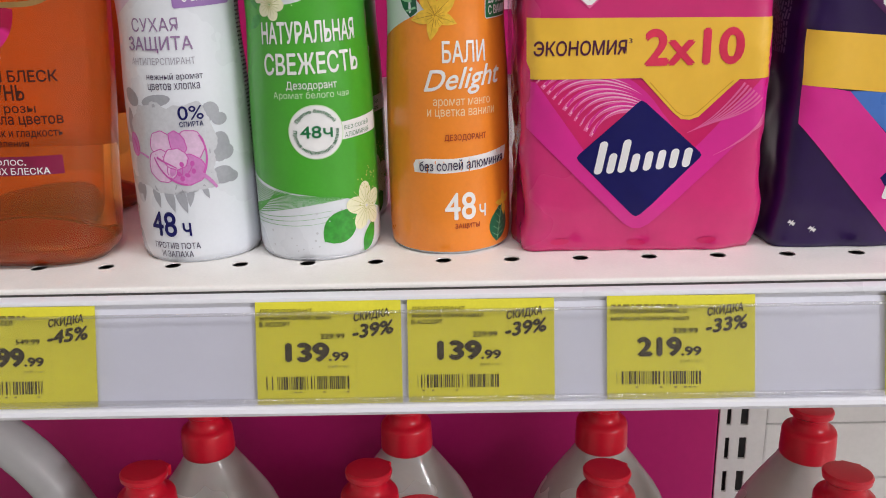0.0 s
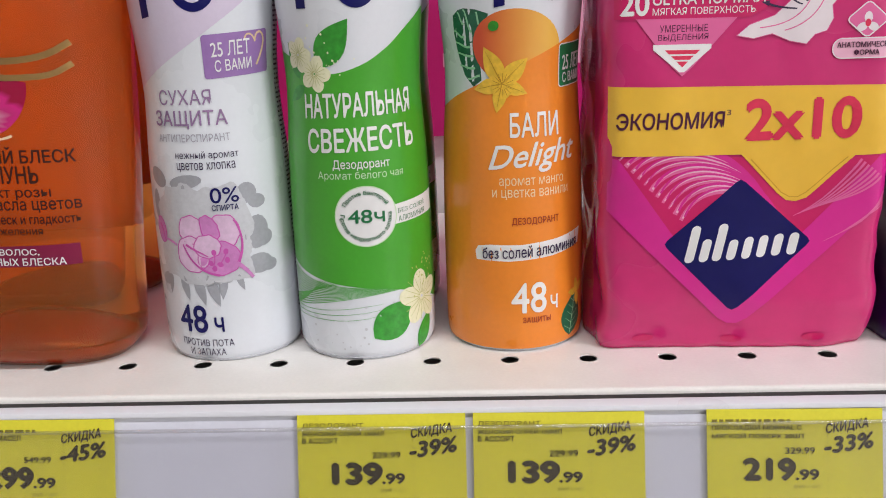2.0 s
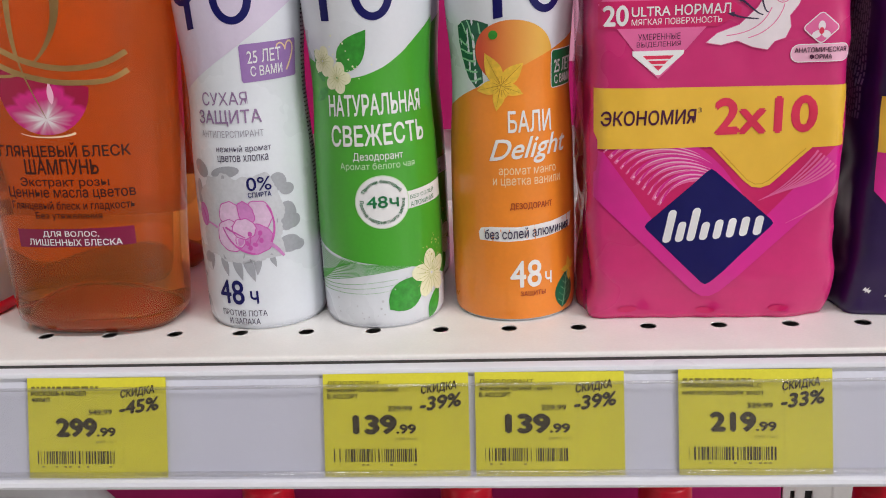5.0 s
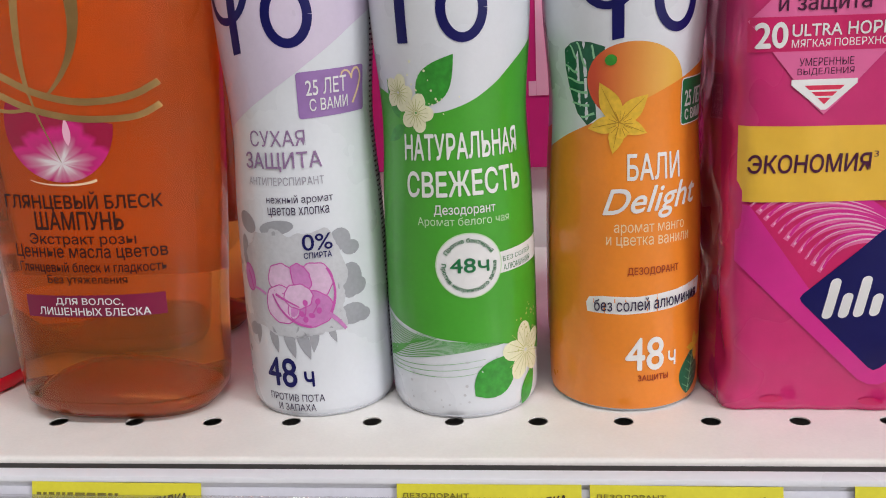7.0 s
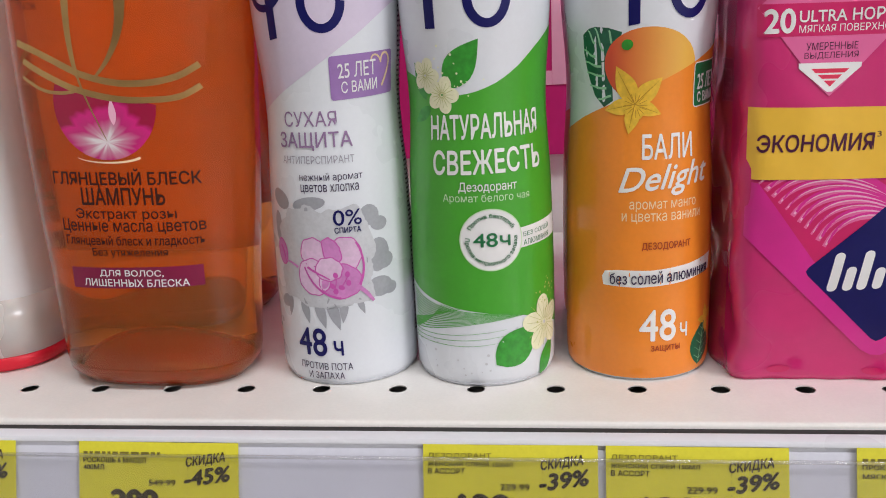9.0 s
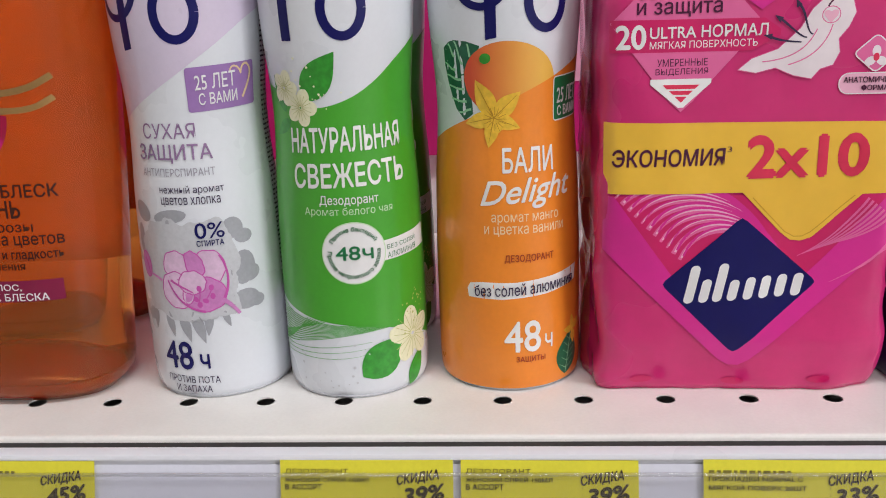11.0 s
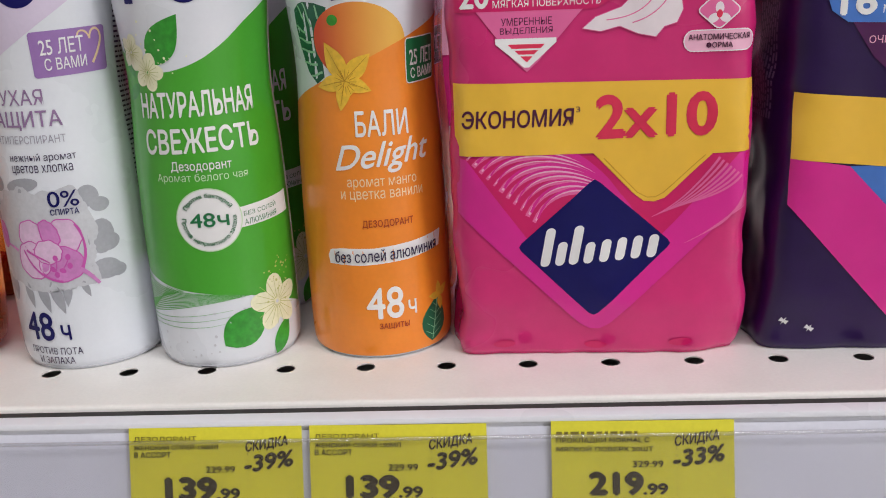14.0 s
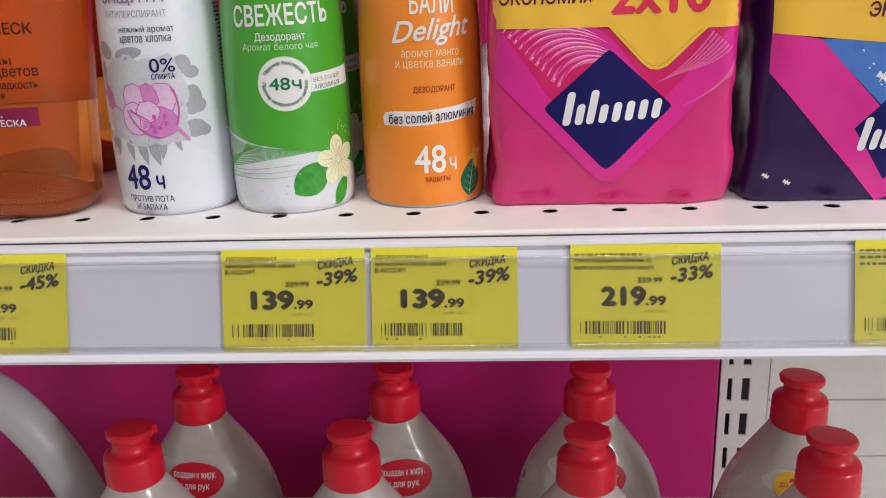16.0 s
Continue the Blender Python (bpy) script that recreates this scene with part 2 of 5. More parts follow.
M_CANISTER = surface("canister_plastic", rgb(186, 186, 188), 0.4, grain=0.02, scale=200, bump=0.02, blotch=0.04)
M_FLOOR = surface("floor_tile", rgb(186, 182, 176), 0.35, grain=0.05, scale=60, bump=0.02, blotch=0.08)
M_WALL = surface("painted_wall", rgb(222, 220, 214), 0.8, grain=0.03, scale=40, bump=0.05)
M_CEIL = surface("ceiling_board", rgb(228, 228, 226), 0.85, grain=0.03, scale=60, bump=0.05)
M_LAMPBODY = surface("lamp_housing", rgb(230, 230, 230), 0.5)


# ---------------------------------------------------------------- mesh helpers
def part(name, bm, material, parent=None, label="", smooth=False, sharp=40):
    """Links a bmesh as one mesh object under a thing or a part."""
    me = bpy.data.meshes.new(name)
    if smooth:
        for f in bm.faces:
            f.smooth = True
        for e in bm.edges:
            if len(e.link_faces) == 2 and e.calc_face_angle(0) > radians(sharp):
                e.smooth = False
    bm.to_mesh(me)
    bm.free()
    me.materials.append(material)
    ob = new(name, me)
    if parent is not None:
        ob.parent = parent
    if label:
        tagged(ob, label)
    return ob


def thing(name, m, label, category, group="", kind=""):
    ob = new(name)
    ob.empty_display_size = 0.02
    ob.matrix_world = m
    return tagged(ob, label, category, group, kind)


def box(bm, x0, x1, y0, y1, z0, z1, bevel=0.0):
    made = bmesh.ops.create_cube(bm, size=1, matrix=Matrix.LocRotScale(((x0 + x1) / 2, (y0 + y1) / 2, (z0 + z1) / 2), None, (x1 - x0, y1 - y0, z1 - z0)))
    if bevel:
        edges = {e for v in made["verts"] for e in v.link_edges}
        bmesh.ops.bevel(bm, geom=list(edges), offset=bevel, segments=2, affect="EDGES", profile=0.7)
    return bm


def extrude_x(profile, x0, x1, cuts=1):
    """A closed profile of (y, z) drawn out along x."""
    bm = bmesh.new()
    rows = []
    for i in range(cuts + 1):
        x = x0 + (x1 - x0) * i / cuts
        rows.append([bm.verts.new((x, y, z)) for y, z in profile])
    n = len(profile)
    for a, b in zip(rows, rows[1:]):
        for i in range(n):
            bm.faces.new((a[i], a[(i + 1) % n], b[(i + 1) % n], b[i]))
    bm.faces.new(rows[0][::-1])
    bm.faces.new(rows[-1])
    bmesh.ops.recalc_face_normals(bm, faces=bm.faces)
    return bm


def loft(rings, n=64, power=2.0, close=True, wobble=None):
    """Rings of (z, half width, half depth[, centre y]) joined into a skin of superellipses."""
    bm = bmesh.new()
    rows = []
    for ring in rings:
        z, a, b = ring[:3]
        cy = ring[3] if len(ring) > 3 else 0.0
        row = []
        for i in range(n):
            t = 2 * math.pi * i / n
            c, s = math.cos(t), math.sin(t)
            k = (abs(c) ** power + abs(s) ** power) ** (-1 / power)
            p = Vector((a * k * c, cy + b * k * s, z))
            if wobble:
                p = wobble(p)
            row.append(bm.verts.new(p))
        rows.append(row)
    for r0, r1 in zip(rows, rows[1:]):
        for i in range(n):
            bm.faces.new((r0[i], r0[(i + 1) % n], r1[(i + 1) % n], r1[i]))
    if close:
        bm.faces.new(rows[0][::-1])
        bm.faces.new(rows[-1])
    return bm


def smooth_rings(knots, step):
    """Even rings through knots of (z, value, ...), by Catmull-Rom."""
    zs = [k[0] for k in knots]
    out, z = [], zs[0]
    while z < zs[-1] - 1e-9:
        out.append((z, *at_height(knots, z)))
        z += step
    return out + [tuple(knots[-1])]


def at_height(knots, z):
    z = min(max(z, knots[0][0]), knots[-1][0])
    i = max(j for j in range(len(knots) - 1) if knots[j][0] <= z or j == 0)
    p1, p2 = knots[i], knots[i + 1]
    p0, p3 = knots[max(i - 1, 0)], knots[min(i + 2, len(knots) - 1)]
    t = (z - p1[0]) / (p2[0] - p1[0])
    res = []
    for k in range(1, len(p1)):
        m1 = (p2[k] - p0[k]) / (p2[0] - p0[0]) * (p2[0] - p1[0])
        m2 = (p3[k] - p1[k]) / (p3[0] - p1[0]) * (p2[0] - p1[0])
        res.append((2 * t**3 - 3 * t**2 + 1) * p1[k] + (t**3 - 2 * t**2 + t) * m1 + (-2 * t**3 + 3 * t**2) * p2[k] + (t**3 - t**2) * m2)
    return res


# flat art, in millimetres: u to the right, v up
def poly(*outlines):
    bm = bmesh.new()
    for pts in outlines:
        area = sum(a[0] * b[1] - b[0] * a[1] for a, b in zip(pts, [*pts[1:], pts[0]]))
        pts = pts if area > 0 else pts[::-1]
        bm.faces.new([bm.verts.new((u, v, 0)) for u, v in pts])
    bmesh.ops.triangulate(bm, faces=bm.faces[:])
    bmesh.ops.remove_doubles(bm, verts=bm.verts[:], dist=2e-3)
    return bm


def ellipse(cu, cv, a, b, turn=0.0, n=28):
    c, s = math.cos(radians(turn)), math.sin(radians(turn))
    return [(cu + a * math.cos(t) * c - b * math.sin(t) * s, cv + a * math.cos(t) * s + b * math.sin(t) * c) for t in (2 * math.pi * i / n for i in range(n))]


def rounded(u0, u1, v0, v1, r, n=5):
    pts = []
    for cu, cv, a in ((u1 - r, v1 - r, 0), (u0 + r, v1 - r, 90), (u0 + r, v0 + r, 180), (u1 - r, v0 + r, 270)):
        pts += [(cu + r * math.cos(radians(a + 90 * i / n)), cv + r * math.sin(radians(a + 90 * i / n))) for i in range(n + 1)]
    return pts


def slanted(pts, u0, k):
    return [(u, v + k * (u - u0)) for u, v in pts]


def stroke(points, width, width2=None):
    """A ribbon along points, tapering from one width to another."""
    width2 = width if width2 is None else width2
    left, right = [], []
    n = len(points)
    for i, (u, v) in enumerate(points):
        a, b = points[max(i - 1, 0)], points[min(i + 1, n - 1)]
        d = math.hypot(b[0] - a[0], b[1] - a[1]) or 1
        w = (width + (width2 - width) * i / max(n - 1, 1)) / 2
        nu, nv = -(b[1] - a[1]) / d * w, (b[0] - a[0]) / d * w
        left.append((u + nu, v + nv))
        right.append((u - nu, v - nv))
    return [[left[i], right[i], right[i + 1], left[i + 1]] for i in range(n - 1)]


def arc(cu, cv, a, b, t0, t1, n=24):
    return [(cu + a * math.cos(radians(t0 + (t1 - t0) * i / n)), cv + b * math.sin(radians(t0 + (t1 - t0) * i / n))) for i in range(n + 1)]


def bezier(p0, p1, p2, p3, n=14):
    return [tuple((1 - t) ** 3 * a + 3 * (1 - t) ** 2 * t * b + 3 * (1 - t) * t * t * c + t**3 * d for a, b, c, d in zip(p0, p1, p2, p3)) for t in (i / n for i in range(n + 1))]


def leaf(u0, v0, u1, v1, fat, n=10):
    du, dv = u1 - u0, v1 - v0
    up = [(u0 + du * t - dv * fat * math.sin(math.pi * t**0.8), v0 + dv * t + du * fat * math.sin(math.pi * t**0.8)) for t in (i / n for i in range(n + 1))]
    dn = [(u0 + du * t + dv * fat * math.sin(math.pi * t**0.8), v0 + dv * t - du * fat * math.sin(math.pi * t**0.8)) for t in (i / n for i in range(n - 1, 0, -1))]
    return up + dn


def blossom(cu, cv, r, petals=5, turn=90.0, slim=0.42):
    return [ellipse(cu + 0.55 * r * math.cos(radians(turn + 360 * i / petals)), cv + 0.55 * r * math.sin(radians(turn + 360 * i / petals)), 0.5 * r, slim * r, turn + 360 * i / petals, 16) for i in range(petals)]


def sunburst(cu, cv, r, n=15, w=0.18, inner=0.15):
    out = []
    for i in range(n):
        a = 2 * math.pi * i / n
        out += stroke([(cu + inner * r * math.cos(a), cv + inner * r * math.sin(a)), (cu + r * math.cos(a), cv + r * math.sin(a))], w, w * 0.6)
    return out


def text(string, u0, u1, v0, v1, bold=0.0, slant=0.0, rise=0.0, ring=None):
    """Lettering in the built-in font, fitted into a box; ring bends it round a circle (cu, cv, radius, middle angle)."""
    cu = bpy.data.curves.new("lettering", "FONT")
    cu.body, cu.fill_mode, cu.resolution_u, cu.shear = string, "FRONT", 3, slant
    ob = new("lettering", cu)
    bpy.context.view_layer.update()
    flat = ob.to_curve(bpy.context.evaluated_depsgraph_get(), apply_modifiers=False)
    rings = []
    for sp in flat.splines:
        bp, loop_ = sp.bezier_points, []
        for k in range(len(bp)):
            p, q = bp[k], bp[(k + 1) % len(bp)]
            p0, p1, p2, p3 = p.co.xy, p.handle_right.xy, q.handle_left.xy, q.co.xy
            chord = p3 - p0
            bent = chord.length > 1e-6 and max(abs(chord.cross(p1 - p0)), abs(chord.cross(p2 - p0))) / chord.length > 0.002
            for t in ((0, 0.25, 0.5, 0.75) if bent else (0,)):
                loop_.append(p0 * (1 - t) ** 3 + p1 * (3 * (1 - t) ** 2 * t) + p2 * (3 * (1 - t) * t * t) + p3 * t**3)
        if len(loop_) > 2:
            rings.append(loop_)
    ob.to_curve_clear()
    bpy.data.objects.remove(ob)
    bpy.data.curves.remove(cu)

    def area(r):
        return sum(p.cross(q) for p, q in zip(r, r[1:] + r[:1])) / 2

    def inside(p, r):
        hit = False
        for u, v in zip(r, r[1:] + r[:1]):
            if (u.y > p.y) != (v.y > p.y) and p.x < (v.x - u.x) * (p.y - u.y) / (v.y - u.y) + u.x:
                hit = not hit
        return hit

    # every outer contour is filled by itself, less the counters that lie in it
    depth = [sum(1 for h in rings if h is not r and abs(area(h)) > abs(area(r)) and all(inside(p, h) for p in r)) for r in rings]
    solid = [r for r, d in zip(rings, depth) if d % 2 == 0]
    counters = [r for r, d in zip(rings, depth) if d % 2]
    bm = bmesh.new()
    for k, r in enumerate(solid):
        holes = [h for h in counters if inside(h[0], r)]
        loops = [[Vector((p.x, p.y, 0)) for p in one] for one in (r, *holes)]
        pts = [p for loop in loops for p in loop]
        vs = [bm.verts.new((p.x, p.y, 0.012 * (k % 3))) for p in pts]
        for tri in tessellate_polygon(loops):
            n = (pts[tri[1]] - pts[tri[0]]).cross(pts[tri[2]] - pts[tri[0]]).z
            if abs(n) > 1e-12:
                bm.faces.new([vs[t] for t in (tri if n > 0 else tri[::-1])])
    lo = [min(v.co[k] for v in bm.verts) for k in (0, 1)]
    hi = [max(v.co[k] for v in bm.verts) for k in (0, 1)]
    if bold:
        # heavier strokes: the same letters laid again, shifted sideways and up
        d = bold * 1.1
        faces = [[tuple(v.co) for v in f.verts] for f in bm.faces]
        for k, (du, dv) in enumerate(((d, 0), (-d, 0), (0, d), (0, -d))):
            for f in faces:
                bm.faces.new([bm.verts.new((x + du, y + dv, z + 0.036 * (k + 1))) for x, y, z in f])
    for v in bm.verts:
        a, b = (v.co.x - lo[0]) / (hi[0] - lo[0]), (v.co.y - lo[1]) / (hi[1] - lo[1])
        u, w = u0 + (u1 - u0) * a, v0 + (v1 - v0) * b + rise * (a - 0.5) * (u1 - u0)
        if ring:
            rr, ang = ring[2] + w, radians(ring[3]) - u / ring[2]
            if ring[2] < 0:
                rr, ang = -ring[2] - w, radians(ring[3]) + u / -ring[2]
            u, w = ring[0] + rr * math.cos(ang), ring[1] + rr * math.sin(ang)
        v.co = (u, w, v.co.z)
    return bm


def lay(bm, skin, lift, step=3.0):
    """Cuts flat art into strips and lays it on a curved skin, lifted by so many millimetres."""
    if step:
        for axis in (0, 1):
            vals = [v.co[axis] for v in bm.verts]
            k = math.floor(min(vals) / step) + 1
            while k * step < max(vals):
                co, no = [0, 0, 0], [0, 0, 0]
                co[axis], no[axis] = k * step, 1
                bmesh.ops.bisect_plane(bm, geom=bm.verts[:] + bm.edges[:] + bm.faces[:], plane_co=co, plane_no=no, dist=1e-5)
                k += 1
    for v in bm.verts:
        v.co = skin(v.co.x, v.co.y, lift + v.co.z)
    return bm


def printed(name, bm, skin, lift, material, parent, label="", step=3.0):
    return part(name, lay(bm, skin, lift, step), material, parent, label, smooth=True)


# ---------------------------------------------------------------- the place
SHELF_Z, BACK = 1.0, 0.235
X0, X1 = -0.55, 0.85

bm = bmesh.new()
box(bm, -3, 8.0, -6.0, 0.9, -0.1, 0)
tagged(part("floor", bm, M_FLOOR), "pale grey tiled shop floor", "floor", kind="structure")
bm = bmesh.new()
box(bm, -3, 8.0, -6.0, 0.9, 3.2, 3.3)
tagged(part("ceiling", bm, M_CEIL), "plain white shop ceiling", "ceiling", kind="structure")
for nm, dims in (("wall_north", (-3, 8.0, 0.5, 0.6, 0, 3.2)), ("wall_south", (-3, 8.0, -6.1, -6.0, 0, 3.2)), ("wall_west", (-3.1, -3, -6.0, 0.5, 0, 3.2)), ("wall_east", (8.0, 8.1, -6.0, 0.5, 0, 3.2))):
    bm = bmesh.new()
    box(bm, *dims)
    tagged(part(nm, bm, M_WALL), "plain off-white painted wall", "wall", kind="structure")
# housings out of view; the second is made up to carry the far right lamp
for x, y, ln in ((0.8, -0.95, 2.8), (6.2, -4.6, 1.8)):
    lampobj = thing("ceiling_light", pose(x, y, 3.2), "unseen long white linear ceiling lamp housing", "ceiling lamp")
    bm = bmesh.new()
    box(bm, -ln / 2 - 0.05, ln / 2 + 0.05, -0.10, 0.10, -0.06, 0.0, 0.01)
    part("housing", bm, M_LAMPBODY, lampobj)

# back panels of the shelving: magenta board over white metal, slotted uprights
def back_panel(x0, x1, z0, z1, y, mat, label):
    bm = bmesh.new()
    box(bm, x0, x1, y, y + 0.008, z0, z1, 0.0015)
    return tagged(part("back_panel", bm, mat), label, "back panel", kind="structure")


POST_X = 0.296
back_panel(X0, POST_X - 0.002, 0.742, 0.985, BACK - 0.004, M_PANELPINK, "smooth magenta board behind the lower goods")
back_panel(X0, X1, 1.041, 1.45, BACK - 0.004, M_PANELPINK, "smooth magenta board behind the upper goods")
for z0, z1 in ((0.60, 0.6745), (0.6755, 0.768), (0.769, 0.8095), (0.8105, 0.985)):
    back_panel(POST_X + 0.032, X1, z0, z1, BACK + 0.004, M_PANELWHITE, "white enamelled metal back panel with narrow joints")
back_panel(X0, POST_X - 0.002, 0.55, 0.741, BACK + 0.004, M_PANELWHITE, "white enamelled metal back panel below the magenta board")
back_panel(X0, X1, 0.99, 1.040, BACK + 0.004, M_PANELWHITE, "white enamelled metal strip behind the upper shelf")


def upright(x):
    """A slotted steel post: two columns of tall slots cut through its face."""
    up = tagged(new("slotted_upright"), "white steel shelving upright with two columns of dark slots", "shelf upright", kind="structure")
    bm = bmesh.new()
    y = BACK - 0.001
    cols = (0.0, 0.0045, 0.0075, 0.0135, 0.0185, 0.030)
    zs = [0.55]
    z = 0.5625
    while z < 1.4:
        zs += [z, z + 0.016]
        z += 0.025
    zs.append(z)
    for i in range(5):
        for j in range(len(zs) - 1):
            if i in (1, 3) and j % 2 == 1:
                continue
            q = [bm.verts.new((x + cols[i], y, zs[j])), bm.verts.new((x + cols[i + 1], y, zs[j])), bm.verts.new((x + cols[i + 1], y, zs[j + 1])), bm.verts.new((x + cols[i], y, zs[j + 1]))]
            bm.faces.new(q)
    bmesh.ops.remove_doubles(bm, verts=bm.verts[:], dist=1e-6)
    made = bmesh.ops.extrude_face_region(bm, geom=bm.faces[:])
    for v in made["geom"]:
        if isinstance(v, bmesh.types.BMVert):
            v.co.y += 0.0018
    bmesh.ops.recalc_face_normals(bm, faces=bm.faces[:])
    part("face", bm, M_PANELWHITE, up)
    # dark plate behind the slots, its colour stands for the shade inside
    bm = bmesh.new()
    box(bm, x + 0.001, x + 0.029, y + 0.014, y + 0.016, 0.55, 1.41)
    part("channel", bm, M_GAPSHADE, up, "dark plate standing for shade inside the channel")


upright(POST_X)

# pale graphic printed on the upper board
bm = bmesh.new()
box(bm, 0.1023, 0.300, BACK - 0.0046, BACK - 0.0041, 1.077, 1.25)
box(bm, 0.0985, 0.1022, BACK - 0.0046, BACK - 0.0041, 1.077, 1.084)
tagged(part("panel_graphic", bm, M_PINKPALE), "pale pink block printed on the magenta board", "panel graphic", kind="structure")

# the lower shelf, on which the bottles stand
LOW_Z = 0.680
bm = bmesh.new()
box(bm, X0, X1, -0.01, BACK - 0.006, LOW_Z - 0.03, LOW_Z, 0.002)
tagged(part("lower_shelf", bm, M_SHELF), "white powder-coated steel shelf under the bottles", "shelf", kind="structure")


def holed_plate(x0, x1, y0, y1, z, holes, pitch, r, hy):
    """A sheet with one row of round holes punched through it."""
    bm = bmesh.new()
    n = 20
    half = pitch / 2
    ya, yb = hy - 0.008, hy + 0.008
    for k in holes:
        cx = k * pitch
        ringv = [bm.verts.new((cx + r * math.cos(2 * math.pi * i / n), hy + r * math.sin(2 * math.pi * i / n), z)) for i in range(n)]
        low = [bm.verts.new((v.co.x, v.co.y, z - 0.0004)) for v in ringv]
        for i in range(n):
            bm.faces.new((ringv[i], ringv[(i + 1) % n], low[(i + 1) % n], low[i]))
        c = [bm.verts.new((cx + sx * half, y, z)) for sx, y in ((1, yb), (-1, yb), (-1, ya), (1, ya))]
        me, mw = bm.verts.new((cx + half, hy, z)), bm.verts.new((cx - half, hy, z))
        h = n // 2
        bm.faces.new([me, c[0], c[1], mw, *[ringv[i] for i in range(h, -1, -1)]])
        bm.faces.new([mw, c[2], c[3], me, ringv[0], *[ringv[i] for i in range(n - 1, h - 1, -1)]])
    ka, kb = (holes[0] - 0.5) * pitch, (holes[-1] + 0.5) * pitch
    for xa, xb, p, q in ((ka, kb, y0 + 0.0015, ya), (ka, kb, yb, y1), (x0, ka, y0 + 0.0015, y1), (kb, x1, y0 + 0.0015, y1)):
        bm.faces.new([bm.verts.new(v) for v in ((xa, p, z), (xb, p, z), (xb, q, z), (xa, q, z))])
    # rolled front edge
    prev = None
    for i in range(5):
        a = radians(90 * i / 4)
        row = [bm.verts.new((x, y0 + 0.0015 - 0.0015 * math.sin(a), z - 0.0015 + 0.0015 * math.cos(a))) for x in (x0, x1)]
        if prev:
            bm.faces.new((prev[0], row[0], row[1], prev[1]))
        prev = row
    row = [bm.verts.new((x, y0, z - 0.03)) for x in (x0, x1)]
    bm.faces.new((prev[0], row[0], row[1], prev[1]))
    bmesh.ops.remove_doubles(bm, verts=bm.verts[:], dist=1e-6)
    bmesh.ops.triangulate(bm, faces=[f for f in bm.faces if len(f.verts) > 4])
    bmesh.ops.recalc_face_normals(bm, faces=bm.faces[:])
    return bm


shelf = tagged(new("upper_shelf"), "white powder-coated steel shelf with a row of round holes", "shelf", kind="structure")
part("perforated_top", holed_plate(X0, X1, 0.0066, BACK - 0.006, SHELF_Z, list(range(-20, 33)), 0.025, 0.0029, 0.030), M_SHELF, shelf)
bm = bmesh.new()
box(bm, X0, X1, 0.006, BACK - 0.006, SHELF_Z - 0.031, SHELF_Z - 0.028)
# unseen back flange, added to keep light out of the hollow under the holes
box(bm, X0, X1, BACK - 0.009, BACK - 0.007, SHELF_Z - 0.0275, SHELF_Z - 0.0005)
part("underside", bm, M_SHELF, shelf)
# dark strip paints the shade of the gap between shelf and rail
bm = bmesh.new()
box(bm, X0, X1, 0.0035, 0.0066, SHELF_Z - 0.006, SHELF_Z - 0.0017)
part("shade_strip", bm, M_GAPSHADE, shelf, "dark strip standing for gap shade along the shelf edge")

# price rail: white extrusion, paper insert, clear flap
rail = tagged(new("price_rail"), "white plastic price rail with a clear flap, clipped to the shelf edge", "price rail", kind="structure")
TOP_Y, TOP_Z, LOW_Y, LOWR_Z = -0.0010, 0.9972, -0.0105, 0.9632


def on_rail(s, out=0.0):
    """(y, z) on the slanted face of the rail; s runs from 0 below to 1 above, out is the distance in front of it."""
    dy, dz = TOP_Y - LOW_Y, TOP_Z - LOWR_Z
    d = math.hypot(dy, dz)
    return LOW_Y + dy * s - out * dz / d, LOWR_Z + dz * s + out * dy / d


profile = [(0.0034, 0.9960), (0.0034, 0.9984), (0.0028, 0.9989), (0.0002, 0.9988), (-0.0010, 0.9984), (-0.0014, 0.9977), (-0.0014, 0.9970), (-0.0006, 0.9964), on_rail(0.96, -0.0012), on_rail(0.05, -0.0012), on_rail(0.02, 0.0), on_rail(-0.02, 0.0030), on_rail(-0.06, 0.0032), on_rail(-0.09, 0.0022), on_rail(-0.10, -0.0012), on_rail(-0.06, -0.0030), on_rail(0.9, -0.0030), (0.0034, 0.9930)]
part("extrusion", extrude_x(profile, X0, X1, 1), M_RAIL, rail, smooth=True)
part("paper_insert", extrude_x([on_rail(0.03, -0.0008), on_rail(0.95, -0.0008), on_rail(0.95, -0.0011), on_rail(0.03, -0.0011)], X0, X1), M_INSERT, rail, "pale grey-blue backing strip")
flap = [on_rail(0.0, 0.0012), on_rail(0.84, 0.0011), on_rail(0.88, 0.0013), on_rail(0.88, 0.0018), on_rail(0.84, 0.0016), on_rail(0.0, 0.0017)]
part("clear_flap", extrude_x(flap, X0, X1), M_CLEAR, rail, "glossy clear plastic flap")
bead = [(on_rail(0.885, 0.0016)[0] + 0.0006 * math.cos(radians(30 * i)), on_rail(0.885, 0.0016)[1] + 0.0006 * math.sin(radians(30 * i))) for i in range(12)]
part("flap_edge", extrude_x(bead, X0, X1), M_BEAD, rail, "rolled clear edge of the flap", smooth=True)
foot = [(on_rail(0.05, 0.0014)[0] + 0.0009 * math.cos(radians(30 * i)), on_rail(0.05, 0.0014)[1] + 0.0009 * math.sin(radians(30 * i))) for i in range(12)]
part("flap_foot", extrude_x(foot, X0, X1), M_BEAD, rail, "clear fold along the foot of the flap", smooth=True)


